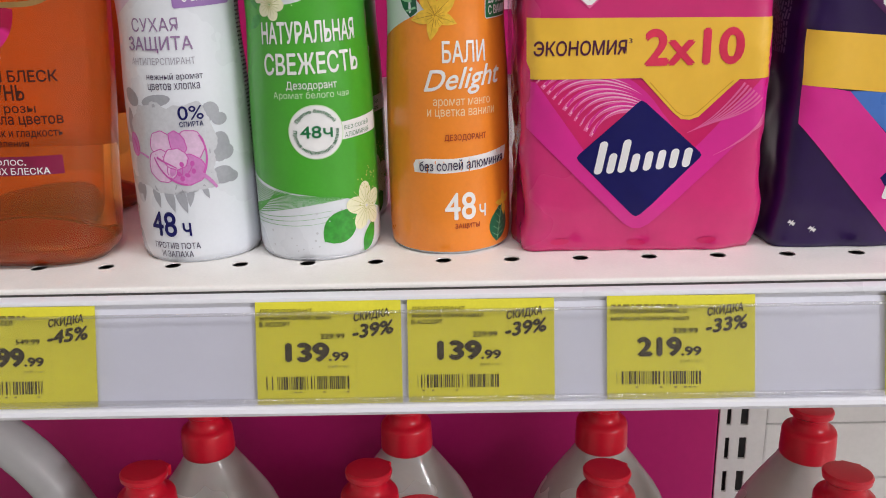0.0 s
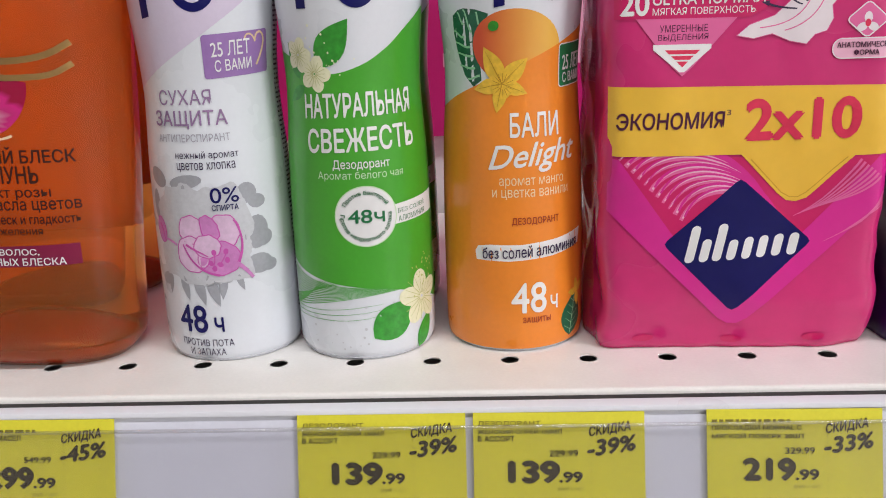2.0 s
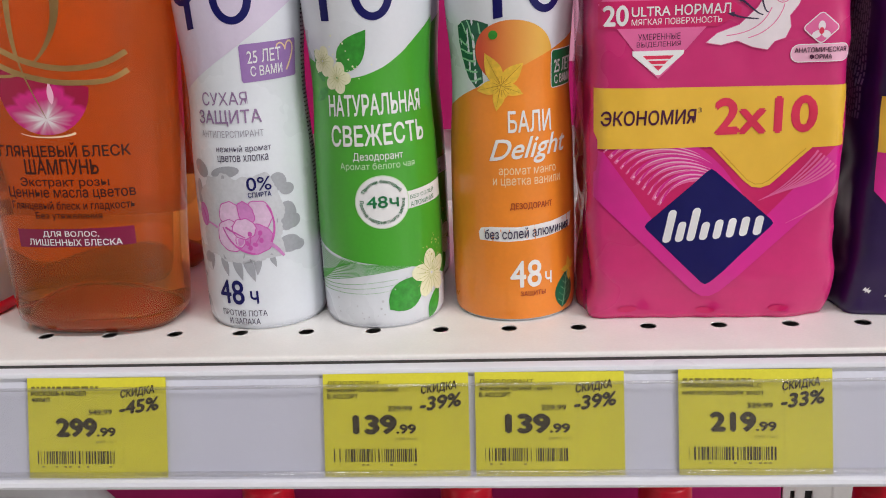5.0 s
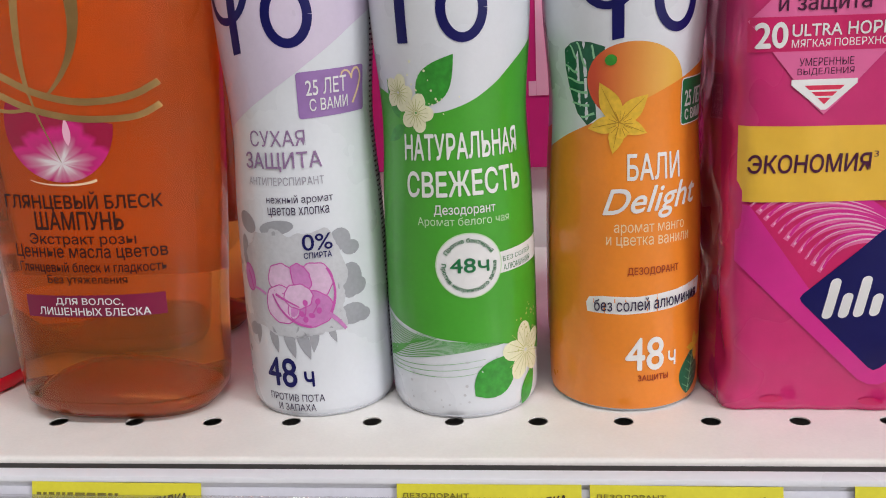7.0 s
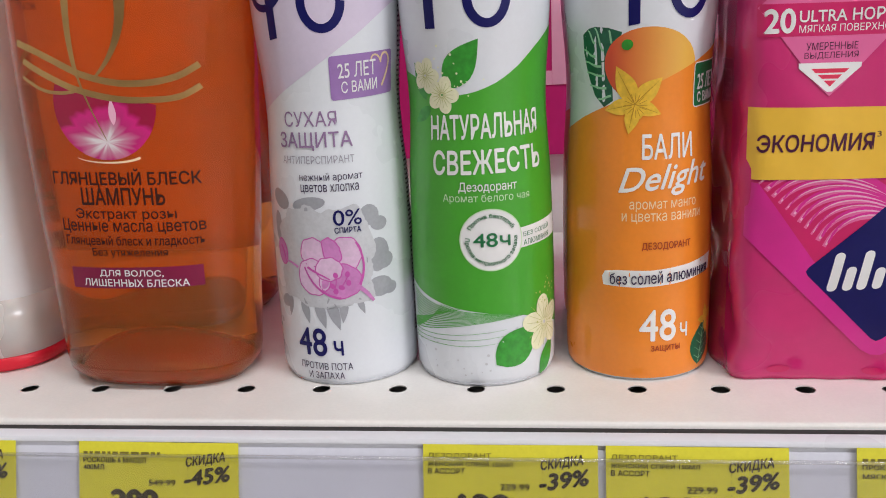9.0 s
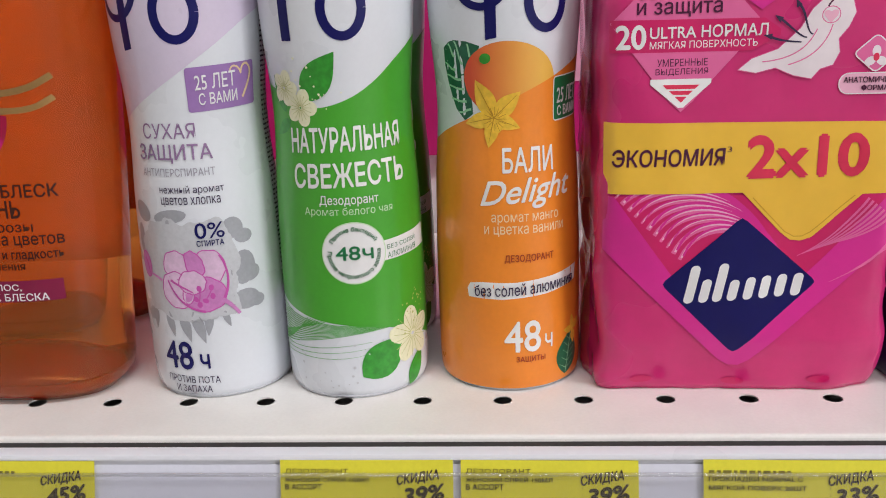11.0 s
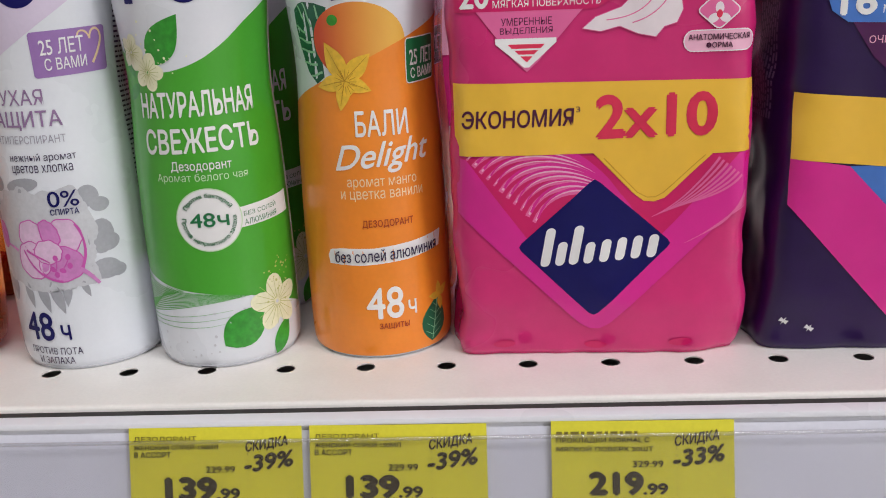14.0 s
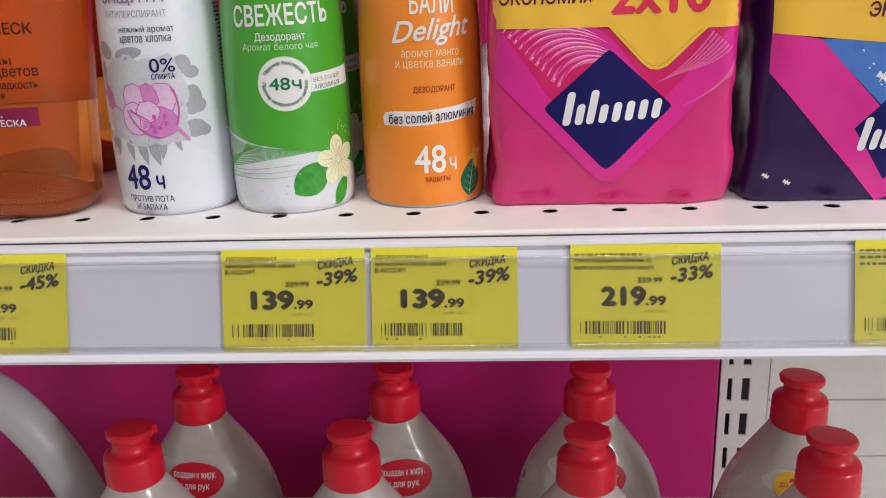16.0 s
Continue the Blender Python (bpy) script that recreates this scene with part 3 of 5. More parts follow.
# ---------------------------------------------------------------- price tags
def fine_print(u0, u1, v0, v1, rng, pitch=1.5, h=0.85):
    """Rows of bars for writing too small to read."""
    out, v = [], v1
    while v > v0:
        u = u0
        while u < u1 - 1:
            w = rng.uniform(0.8, 3.0)
            out.append([(u, v - h), (min(u + w, u1), v - h), (min(u + w, u1), v), (u, v)])
            u += w + 0.6
        v -= pitch
    return out


def barcode(u0, u1, v0, v1, rng):
    out, u = [], u0
    while u < u1:
        w = rng.choice((0.18, 0.22, 0.4, 0.62))
        k = (u - u0) / (u1 - u0)
        gap = rng.choice((0.22, 0.3, 0.5)) if 0.1 < k < 0.47 or k > 0.6 else rng.choice((0.7, 1.0, 1.5))
        out.append([(u, v0), (u + w, v0), (u + w, v1), (u, v1)])
        u += w + gap
    return out


def price_tag(x0, lines, old, price, off, turn, seed):
    """A yellow shelf label behind the clear flap; x0 is its edge, in metres."""
    rng = random.Random(seed)
    y, z = on_rail(0.0, 0.0004)
    tilt = math.degrees(math.atan2(TOP_Y - LOW_Y, TOP_Z - LOWR_Z))
    tag = thing("price_tag", pose(x0, y, z, -tilt, 0, 0) @ pose(0, 0, 0, 0, turn, 0), "yellow paper price tag with black price and a discount mark", "price tag", "price tags on the rail")

    def skin(u, v, lift):
        return Vector((u * MM, (-lift - 0.25 * math.sin(u / 49 * math.pi) ** 2) * MM, v * 0.9 * MM))

    bm = bmesh.new()
    H = 39.0
    box(bm, 0, 49, -0.12, 0.0, 0.5, H)
    bmesh.ops.subdivide_edges(bm, edges=[e for e in bm.edges if abs(e.verts[0].co.x - e.verts[1].co.x) > 1], cuts=10)
    for v in bm.verts:
        v.co = skin(v.co.x, v.co.z, -v.co.y)
    part("paper", bm, M_TAG, tag)
    k = 0.22
    for i, (line, w) in enumerate(lines):
        v = 34.6 - 2.4 * i
        bm = text(line, 1.4, 1.4 + w, v, v + 1.75, bold=0.003) if line else poly(*fine_print(1.4, 1.4 + w, v, v + 1.2, rng, 3, 1.0))
        printed("product_line", bm, skin, k, M_TAGGREY if i == 0 or not line else M_TAGINK, tag, step=5)
    printed("old_price", text(old, 21.8, 30.0, 24.9, 26.9, bold=0.004), skin, k, M_TAGINK, tag, step=5)
    printed("strike_line", poly(*stroke([(22.0, 25.8), (27.6, 26.0)], 0.14)), skin, k + 0.05, M_TAGINK, tag, step=0)
    whole, cents = price
    printed("price", text(whole, 10.4, 24.2, 16.8, 23.2, bold=0.05), skin, k, M_TAGINK, tag, step=5)
    printed("price_cents", text(cents, 24.7, 31.0, 16.7, 19.9, bold=0.035), skin, k, M_TAGINK, tag, step=5)
    printed("unit", text("руб / шт", 24.2, 31.6, 13.8, 15.2), skin, k, M_TAGGREY, tag, step=5)
    printed("barcode", poly(*barcode(3.1, 30.6, 6.0, 10.9, rng)), skin, k, M_TAGINK, tag, step=0)
    printed("barcode_caption", poly(*[[(u, 4.6), (u + 0.9, 4.6), (u + 0.9, 5.2), (u, 5.2)] for u in (3 + 1.6 * i for i in range(18)) if rng.random() < 0.3]), skin, k, M_TAGGREY, tag, step=0)
    printed("fold_line", poly(*[[(33.6, v), (33.75, v), (33.75, v + 0.8), (33.6, v + 0.8)] for v in (6 + 2 * i for i in range(14))]), skin, k, M_TAGGREY, tag, step=0)
    printed("discount_word", text("СКИДКА", 33.2, 45.0, 31.6, 35.2, bold=0.028, slant=0.1, rise=0.16), skin, k, M_TAGINK, tag, step=5)
    printed("discount", text(off, 32.8, 46.2, 25.8, 30.6, bold=0.034, slant=0.1, rise=0.15), skin, k, M_TAGINK, tag, step=5)
    return tag


SPRAY = (("ДЕЗОДОРАНТ", 18), ("ЖЕНСКИЙ СПРЕЙ 150МЛ", 24), ("В АССОРТ", 10.5))
price_tag(-0.1105, (("", 20), ("", 15), ("", 8)), "549.99", ("299", ".99"), "-45%", 0.0, 3)
price_tag(-0.0415, (("", 24), ("РОСКОШЬ 6 МАСЕЛ", 19.5), ("400МЛ", 6.5)), "549.99", ("299", ".99"), "-45%", 0.3, 4)
price_tag(0.0620, SPRAY, "229.99", ("139", ".99"), "-39%", 0.0, 5)
price_tag(0.1130, SPRAY, "229.99", ("139", ".99"), "-39%", 0.3, 6)
price_tag(0.1795, (("", 22), ("ПРОКЛАДКИ NORMAL С", 25), ("МЯГКОЙ ПОВЕРХ 20ШТ", 26)), "329.99", ("219", ".99"), "-33%", 0.4, 7)
price_tag(0.2715, (("", 22), ("", 25), ("", 18)), "329.99", ("219", ".99"), "-33%", 0.3, 8)

# ---------------------------------------------------------------- spray cans
CAN = [(0.0, 0.0216), (0.0012, 0.0226), (0.004, 0.02295), (0.012, 0.02310), (0.035, 0.02310), (0.050, 0.02285), (0.066, 0.0224), (0.078, 0.02165), (0.088, 0.0213), (0.098, 0.0217), (0.110, 0.0227), (0.122, 0.0233), (0.133, 0.02315), (0.142, 0.0222), (0.150, 0.0203), (0.156, 0.0180)]
CAN_R = 22.5


def can_skin(u, v, lift):
    r = at_height(CAN, v * MM)[0] + lift * MM
    a = u / CAN_R
    return Vector((r * math.sin(a), -r * math.cos(a), v * MM))


def spray_can(x, y, turn, label):
    can = thing("deodorant_can", pose(x, y, SHELF_Z + 0.0002, 0, 0, turn), label, "deodorant can", "deodorant cans on the shelf")
    rings = [(z, r, r) for z, r in smooth_rings(CAN, 0.003)]
    part("body", loft(rings, 72), M_CANWHITE, can, smooth=True)
    part("base_rim", loft([(0.0, 0.0200, 0.0200), (0.0002, 0.0216, 0.0216), (0.0008, 0.02225, 0.02225), (0.0010, 0.0220, 0.0220)], 64), M_SILVER, can, "bare metal rim", smooth=True)
    part("cap", loft([(0.1565, 0.0176, 0.0176), (0.160, 0.0178, 0.0178), (0.185, 0.0172, 0.0172), (0.190, 0.0158, 0.0158), (0.1915, 0.012, 0.012)], 48), M_WHITEPLASTIC, can, smooth=True)
    return can


def region(top, bottom, u0, u1, n=48):
    """The area between two curves v(u)."""
    us = [u0 + (u1 - u0) * i / n for i in range(n + 1)]
    return poly([(u, bottom(u)) for u in us] + [(u, top(u)) for u in us[::-1]])


def spline(*knots):
    def f(u):
        return at_height(knots, u)[0]
    return f


def mark_shapes(kind):
    """The maker's mark on each can as plain navy shapes."""
    def loop(cu):
        return stroke(arc(cu, 119.2, 5.6, 7.6, 0, 360, 36), 2.6)

    if kind == "bar":
        return poly([(-13.6, 110.6), (-10.2, 110.6), (-10.2, 139.5), (-13.6, 139.5)], *stroke([(-10.4, 138.2), (-1.2, 138.4)], 2.6, 3.4), *loop(5.2))
    return poly(*stroke(arc(-6.4, 127.6, 8.0, 9.6, 0, 360, 40), 2.2), [(-5.4, 108.8), (-2.2, 109.4), (-2.2, 142.5), (-5.4, 142.5)], *loop(12.4))


def shifted(bm, du, dv=0.0):
    for v in bm.verts:
        v.co.x += du
        v.co.y += dv
    return bm


def green_can(x, y, turn=0.0, full=True):
    can = spray_can(x, y, turn, "white and green deodorant spray can with leaves and white flowers")
    top = spline((-34, 99), (-22, 97), (-12, 93), (-4, 91.5), (6, 94), (14, 98.5), (22, 104.5), (30, 109), (36, 111))
    low = spline((-36, 33), (-28, 31.4), (-18, 28.6), (-8, 26.4), (4, 24.6), (14, 22.8), (24, 19), (36, 14))
    printed("green_print", region(top, low, -36, 36), can_skin, 0.08, M_GREEN, can, "bright green lacquer", step=2.5)
    if not full:
        return can
    rng = random.Random(2)
    printed("maker_mark", mark_shapes("bar"), can_skin, 0.16, M_NAVY, can)
    printed("leaf", poly(leaf(-8.5, 93.5, 2.4, 107.4, 0.27)), can_skin, 0.16, M_LEAF, can)
    printed("leaf", poly(leaf(-16, 90, -20.5, 101, 0.2), leaf(-14, 88, -22, 83, 0.2)), can_skin, 0.15, M_LEAF, can)
    for cu, cv, r in ((-9.6, 91.6, 5.4), (-15.6, 97.2, 5.2)):
        printed("flower", poly(*blossom(cu, cv, r, 5, 70)), can_skin, 0.22, M_FLOWER, can)
        printed("flower_heart", poly(*sunburst(cu, cv, r * 0.72, 17, 0.2)), can_skin, 0.28, M_FLOWERLINE, can)
    printed("pollen_print", poly(*[ellipse(rng.gauss(-9, 5), rng.gauss(97, 4), d, d, 0, 8) for d in (rng.uniform(0.15, 0.4) for _ in range(34))]), can_skin, 0.24, M_FLOWER, can)
    printed("lettering", text("НАТУРАЛЬНАЯ", -14.2, 22.6, 78.8, 85.8, bold=0.018, rise=0.02), can_skin, 0.18, M_WHITEINK, can, "white lettering")
    printed("lettering", text("СВЕЖЕСТЬ", -13.4, 22.8, 68.3, 75.4, bold=0.018, rise=0.02), can_skin, 0.18, M_WHITEINK, can)
    printed("lettering", text("Дезодорант", -5.0, 12.8, 62.4, 65.8, bold=0.008), can_skin, 0.18, M_WHITEINK, can)
    printed("lettering", text("Аромат белого чая", -10.2, 17.4, 59.2, 62.2), can_skin, 0.18, M_PALEGREEN, can)
    # round seal with a side banner
    cu, cv = 4.4, 48.0
    printed("banner", poly(slanted([(11, 44.4), (33, 44.4), (33, 51.2), (11, 50.6)], 11, 0.06)), can_skin, 0.15, M_WHITEINK, can)
    printed("lettering", text("БЕЗ СОЛЕЙ", 14.6, 26.5, 48.3, 50.1, rise=0.06), can_skin, 0.2, M_TAGGREEN, can)
    printed("lettering", text("АЛЮМИНИЯ", 14.6, 26.5, 45.5, 47.3, rise=0.06), can_skin, 0.2, M_TAGGREEN, can)
    printed("seal", poly(ellipse(cu, cv, 9.4, 9.4, 0, 40)), can_skin, 0.22, M_WHITEINK, can, "white round seal")
    printed("seal_ring", poly(*stroke(arc(cu, cv, 9.5, 9.5, 0, 360, 40), 0.35)), can_skin, 0.27, M_PALEGREEN, can)
    printed("lettering", text("48ч", cu - 5.4, cu + 5.6, cv - 2.0, cv + 2.2, bold=0.012), can_skin, 0.28, M_TAGGREEN, can, "green numeral")
    printed("lettering", text("Против бактерий", -8.0, 8.0, -0.85, 0.85, bold=0.006, ring=(cu, cv, 7.4, 90)), can_skin, 0.28, M_TAGGREEN, can)
    printed("lettering", text("Против неприятного запаха", -12.4, 12.4, -0.85, 0.85, bold=0.006, ring=(cu, cv, -7.4, 270)), can_skin, 0.28, M_TAGGREEN, can)
    # fine curved lines, leaf and flower of the lower print
    lines = []
    for i in range(13):
        a = i / 12
        lines += stroke(bezier((-27 + 2 * a, 30 - 13 * a), (-18, 26 - 9 * a), (-6, 25 - 3 * a), (8 + 6 * a, 24.5 - 1.5 * a)), 0.36, 0.12)
    for i in range(7):
        a = i / 6
        lines += stroke(bezier((-28, 16 + 3 * a), (-20, 18 + 3 * a), (-14 + a, 24), (-12 + 6 * a, 27 - a)), 0.42, 0.2)
    for i in range(3):
        lines += stroke(bezier((-28, 13 + 1.5 * i), (-14, 14 + i), (-4, 13 + 2.5 * i), (6 + i, 15 + 2 * i)), 0.24, 0.08)
    printed("grass_print", poly(*lines), can_skin, 0.16, M_GREENLINE, can, "thin green curved lines")
    printed("dot_print", poly(*[ellipse(rng.uniform(-24, 12), rng.uniform(4, 20), d, d, 0, 8) for d in (rng.uniform(0.15, 0.5) for _ in range(30))]), can_skin, 0.16, M_SILVER, can)
    printed("leaf", poly(leaf(4.6, 7.6, 19.5, 19.0, 0.31)), can_skin, 0.18, M_LEAF, can)
    printed("leaf", poly(leaf(21, 0.8, 27, 13, 0.22)), can_skin, 0.17, M_LEAF, can)
    printed("flower", poly(*blossom(22.6, 18.4, 9.0, 5, 95, 0.36)), can_skin, 0.22, M_FLOWER, can)
    printed("flower_heart", poly(*sunburst(22.6, 18.4, 7.8, 19, 0.22)), can_skin, 0.28, M_FLOWERLINE, can)
    printed("pollen_print", poly(*[ellipse(rng.gauss(24, 3), rng.gauss(27, 4), d, d, 0, 8) for d in (rng.uniform(0.15, 0.45) for _ in range(30))]), can_skin, 0.24, M_FLOWERLINE, can)
    return can


def orange_can(x, y, turn=0.0, full=True):
    can = spray_can(x, y, turn, "white and orange deodorant spray can with mango and yellow flower")
    top = spline((-36, 77), (-28, 79.6), (-21, 82.6), (-12, 86.2), (-4, 89.2), (4.5, 93.0), (14, 97), (22.5, 100.4), (36, 105))
    printed("orange_print", region(top, lambda u: 1.0, -36, 36), can_skin, 0.10, M_ORANGE, can, "orange lacquer", step=2.5)
    if not full:
        return can
    rng = random.Random(5)
    printed("maker_mark", mark_shapes("round"), can_skin, 0.16, M_NAVY, can)
    printed("palm_leaf", poly([(-20.6, 106.7), (-18, 108.4), (-15.8, 108.9), (-11.4, 108.5), (-7.3, 107.2), (-8, 104), (-10, 100), (-11, 95), (-10.5, 90), (-10.4, 87.6), (-13.4, 85.6), (-16.8, 88.9), (-18.6, 93), (-19.9, 97), (-20.8, 101.6)]), can_skin, 0.03, M_LEAFDARK, can, "dark green split leaf")
    printed("vein_print", poly(*[s for p, q in (((-20.7, 102.4), (-16.2, 100.4)), ((-20.2, 98.9), (-14.2, 97.5)), ((-19.8, 95.8), (-13.2, 94.8)), ((-18.7, 92.0), (-12.6, 91.2)), ((-15.6, 88.0), (-11.0, 89.0)), ((-18.4, 107.8), (-16.0, 104.2)), ((-15.9, 108.6), (-13.2, 102.0)), ((-11.2, 107.8), (-10.4, 104.2))) for s in stroke(bezier(p, ((p[0] + q[0]) / 2, p[1] - 0.4), ((p[0] + q[0]) / 2, q[1] - 0.3), q, 6), 0.5, 0.75)]), can_skin, 0.045, M_LEAFLINE, can)
    printed("mango", poly(ellipse(1.6, 97.2, 14.6, 11.2, -6, 44)), can_skin, 0.05, M_MANGO, can, "red and yellow mango")
    printed("mango_stalk", poly(ellipse(-5.8, 103.6, 1.7, 1.5, 20, 14)), can_skin, 0.26, M_LEAF, can)
    printed("flower", poly(*[leaf(-3.6, 86.6, *tip, 0.25) for tip in ((-13.0, 84.8), (4.4, 83.4), (-9.2, 97.6), (-5.4, 77.8), (4.6, 94.0))]), can_skin, 0.30, M_YFLOWER, can, "yellow flower")
    printed("flower_throat", poly(*blossom(-3.3, 86.2, 4.0, 7, 20, 0.5)), can_skin, 0.36, M_YFLOWER, can)
    printed("flower_veining", poly(*sunburst(-3.3, 86.2, 3.6, 16, 0.22, 0.35), *[s for tip in ((-11.8, 85.0), (3.4, 83.8), (-8.7, 96.4), (-5.2, 79.4), (3.6, 93.2)) for s in stroke([(-3.6, 86.6), tip], 0.3, 0.1)]), can_skin, 0.40, M_YFLOWERLINE, can)
    printed("box", poly(slanted(rounded(16.0, 29.5, 84.6, 97.4, 1.0), 16, 0.06)), can_skin, 0.20, M_TAGGREEN, can, "small dark green box")
    printed("box_line", poly(*stroke(slanted(rounded(16.0, 29.5, 84.6, 97.4, 1.0) + [(29.5, 96.4)], 16, 0.06), 0.35)), can_skin, 0.25, M_WHITEINK, can)
    printed("lettering", text("25 ЛЕТ", 17.4, 28.4, 90.0, 94.6, bold=0.01, rise=0.06), can_skin, 0.27, M_WHITEINK, can)
    printed("lettering", text("С ВАМИ", 17.6, 28.4, 86.2, 89.2, bold=0.01, rise=0.06), can_skin, 0.27, M_WHITEINK, can)
    printed("lettering", text("БАЛИ", -1.2, 15.0, 70.4, 77.6, bold=0.014), can_skin, 0.16, M_WHITEINK, can, "white lettering")
    printed("lettering", text("Delight", -8.0, 22.0, 59.2, 68.6, bold=0.012, slant=0.35, rise=0.07), can_skin, 0.16, M_WHITEINK, can, "white slanted lettering")
    printed("lettering", text("аромат манго", -4.8, 16.6, 54.6, 57.8), can_skin, 0.16, M_PALEINK, can)
    printed("lettering", text("и цветка ванили", -7.0, 18.6, 51.0, 54.2), can_skin, 0.16, M_PALEINK, can)
    printed("lettering", text("ДЕЗОДОРАНТ", -1.0, 14.4, 42.6, 45.2, bold=0.01), can_skin, 0.16, M_REDINK, can, "brick red lettering")
    printed("banner", poly([(-12.6, 31.2), (-2, 31.0), (12, 31.9), (24.5, 33.6), (25.8, 38.8), (14, 37.4), (2, 36.4), (-8, 36.4), (-12.0, 35.8), (-13.0, 34)]), can_skin, 0.15, M_WHITEINK, can, "white ribbon")
    printed("lettering", text("без солей алюминия", -10.4, 22.8, 32.4, 36.2, bold=0.002, rise=0.045), can_skin, 0.22, M_INK, can)
    printed("lettering", text("48", -1.4, 9.6, 13.6, 23.6, bold=0.014), can_skin, 0.16, M_WHITEINK, can, "white numeral")
    printed("lettering", text("ч", 11.2, 13.8, 14.0, 18.6, bold=0.01), can_skin, 0.16, M_WHITEINK, can)
    printed("lettering", text("ЗАЩИТЫ", 2.0, 11.2, 9.8, 12.0, bold=0.01), can_skin, 0.16, M_REDINK, can)
    printed("palm_leaf", poly(leaf(19.4, 2.6, 22.6, 17.6, 0.34)), can_skin, 0.16, M_LEAFDARK, can)
    printed("vein_print", poly(*stroke([(19.6, 3.4), (22.2, 16.4)], 0.3), *[s for i in range(5) for s in stroke([(19.9 + 0.5 * i, 4.6 + 2.3 * i), (16.9 + 0.7 * i, 6.6 + 2.3 * i)], 0.22, 0.1)], *[s for i in range(5) for s in stroke([(19.9 + 0.5 * i, 4.6 + 2.3 * i), (23.6 + 0.3 * i, 6.4 + 2.3 * i)], 0.22, 0.1)]), can_skin, 0.22, M_LEAFLINE, can)
    printed("flower", poly(*[leaf(23.4, 17.2, *tip, 0.26) for tip in ((18.6, 17.8), (22.8, 22.2), (28, 20), (24, 12))]), can_skin, 0.24, M_YFLOWER, can)
    printed("fine_print", poly(*fine_print(33, 48, 8, 70, rng)), can_skin, 0.16, M_REDINK, can)
    return can


def white_can(x, y, turn=0.0):
    can = spray_can(x, y, turn, "white and pale lilac deodorant spray can with a pink peony")
    rng = random.Random(9)
    top = spline((-36, 150), (36, 150))
    low = spline((-36, 84), (-22, 89), (-12, 94), (0, 101), (12, 109), (24, 117), (36, 122))
    printed("lilac_print", region(lambda u: 141.0, low, -36, 36), can_skin, 0.06, M_LILAC, can, "pale lilac lacquer", step=2.5)
    printed("maker_mark", shifted(mark_shapes("round"), -8.8, 0.5), can_skin, 0.16, M_NAVY, can)
    printed("box", poly(slanted(rounded(4.6, 27.4, 91.6, 104.6, 1.0), 16, 0.05)), can_skin, 0.16, M_VIOLET, can, "small violet box")
    printed("lettering", text("25 ЛЕТ", 7.2, 19.8, 97.8, 102.2, bold=0.008, rise=0.05), can_skin, 0.22, M_WHITEINK, can)
    printed("lettering", text("С ВАМИ", 8.0, 20.2, 93.4, 96.8, bold=0.008, rise=0.05), can_skin, 0.22, M_WHITEINK, can)
    heart = bezier((22.2, 94.4), (24.5, 98), (27.4, 102.4), (24.4, 104.2)) + bezier((24.4, 104.2), (22.4, 104.6), (22.0, 102.4), (22.0, 101.4)) + bezier((22.0, 101.4), (21.4, 104.2), (18.4, 104.6), (18.2, 102.4))
    printed("heart", poly(*stroke(heart, 0.75, 0.5)), can_skin, 0.24, M_GOLD, can, "thin gold heart")
    printed("lettering", text("СУХАЯ", -12.4, 5.8, 83.6, 88.2), can_skin, 0.16, M_MAUVE, can, "mauve lettering")
    printed("lettering", text("ЗАЩИТА", -14.8, 10.2, 76.4, 82.0, bold=0.006), can_skin, 0.16, M_MAUVE, can)
    printed("lettering", text("АНТИПЕРСПИРАНТ", -14.0, 10.4, 72.4, 74.8), can_skin, 0.16, M_GREYINK, can)
    printed("lettering", text("нежный аромат", -7.6, 12.4, 66.7, 69.6), can_skin, 0.16, M_INK, can)
    printed("lettering", text("цветов хлопка", -7.4, 11.0, 63.2, 66.1), can_skin, 0.16, M_INK, can)
    # silver wash with ragged edges
    pts = []
    for i in range(120):
        a = 2 * math.pi * i / 120
        c, s = math.cos(a), math.sin(a)
        k = (abs(c) ** 5 + abs(s) ** 5) ** (-1 / 5)
        j = 1 + 0.05 * math.sin(7 * a + 1) + 0.035 * math.sin(15 * a) + 0.02 * rng.uniform(-1, 1)
        pts.append((-2.0 + 15.8 * k * c * j, 43.0 + 15.6 * k * s * j))
    drops = [ellipse(u, v, 1.25 * a, 1.2 * b, t, 16) for u, v, a, b, t in ((13.6, 55.6, 2.6, 2.8, 10), (16.6, 52.6, 2.4, 1.9, 0), (15.6, 42.6, 3.2, 4.6, -10), (17.8, 40.4, 2.6, 2.2, 20), (15.6, 32.2, 3.6, 2.8, 0), (19.0, 31.2, 2.2, 1.8, 0), (-16.6, 61.0, 3.4, 2.4, -30), (-5.4, 60.0, 4.6, 1.8, 8), (-19, 52.0, 1.6, 4.2, 0), (-17.2, 27.6, 2.6, 1.8, 20))]
    streaks = [leaf(u, 30, u + d, v, 0.16) for u, d, v in ((-15, -1, 22.5), (-10, 2, 21), (-5, 2.5, 19.6), (-1, 3, 19.2), (4, -1, 21.5), (8, 2, 24))]
    printed("silver_wash", poly(pts), can_skin, 0.12, M_SILVER, can, "mottled silver-grey wash", step=2.5)
    for d in drops:
        printed("silver_drop", poly(d), can_skin, 0.10, M_SILVERDARK, can)
    printed("silver_fringe", poly(*streaks), can_skin, 0.10, M_SILVERDARK, can)
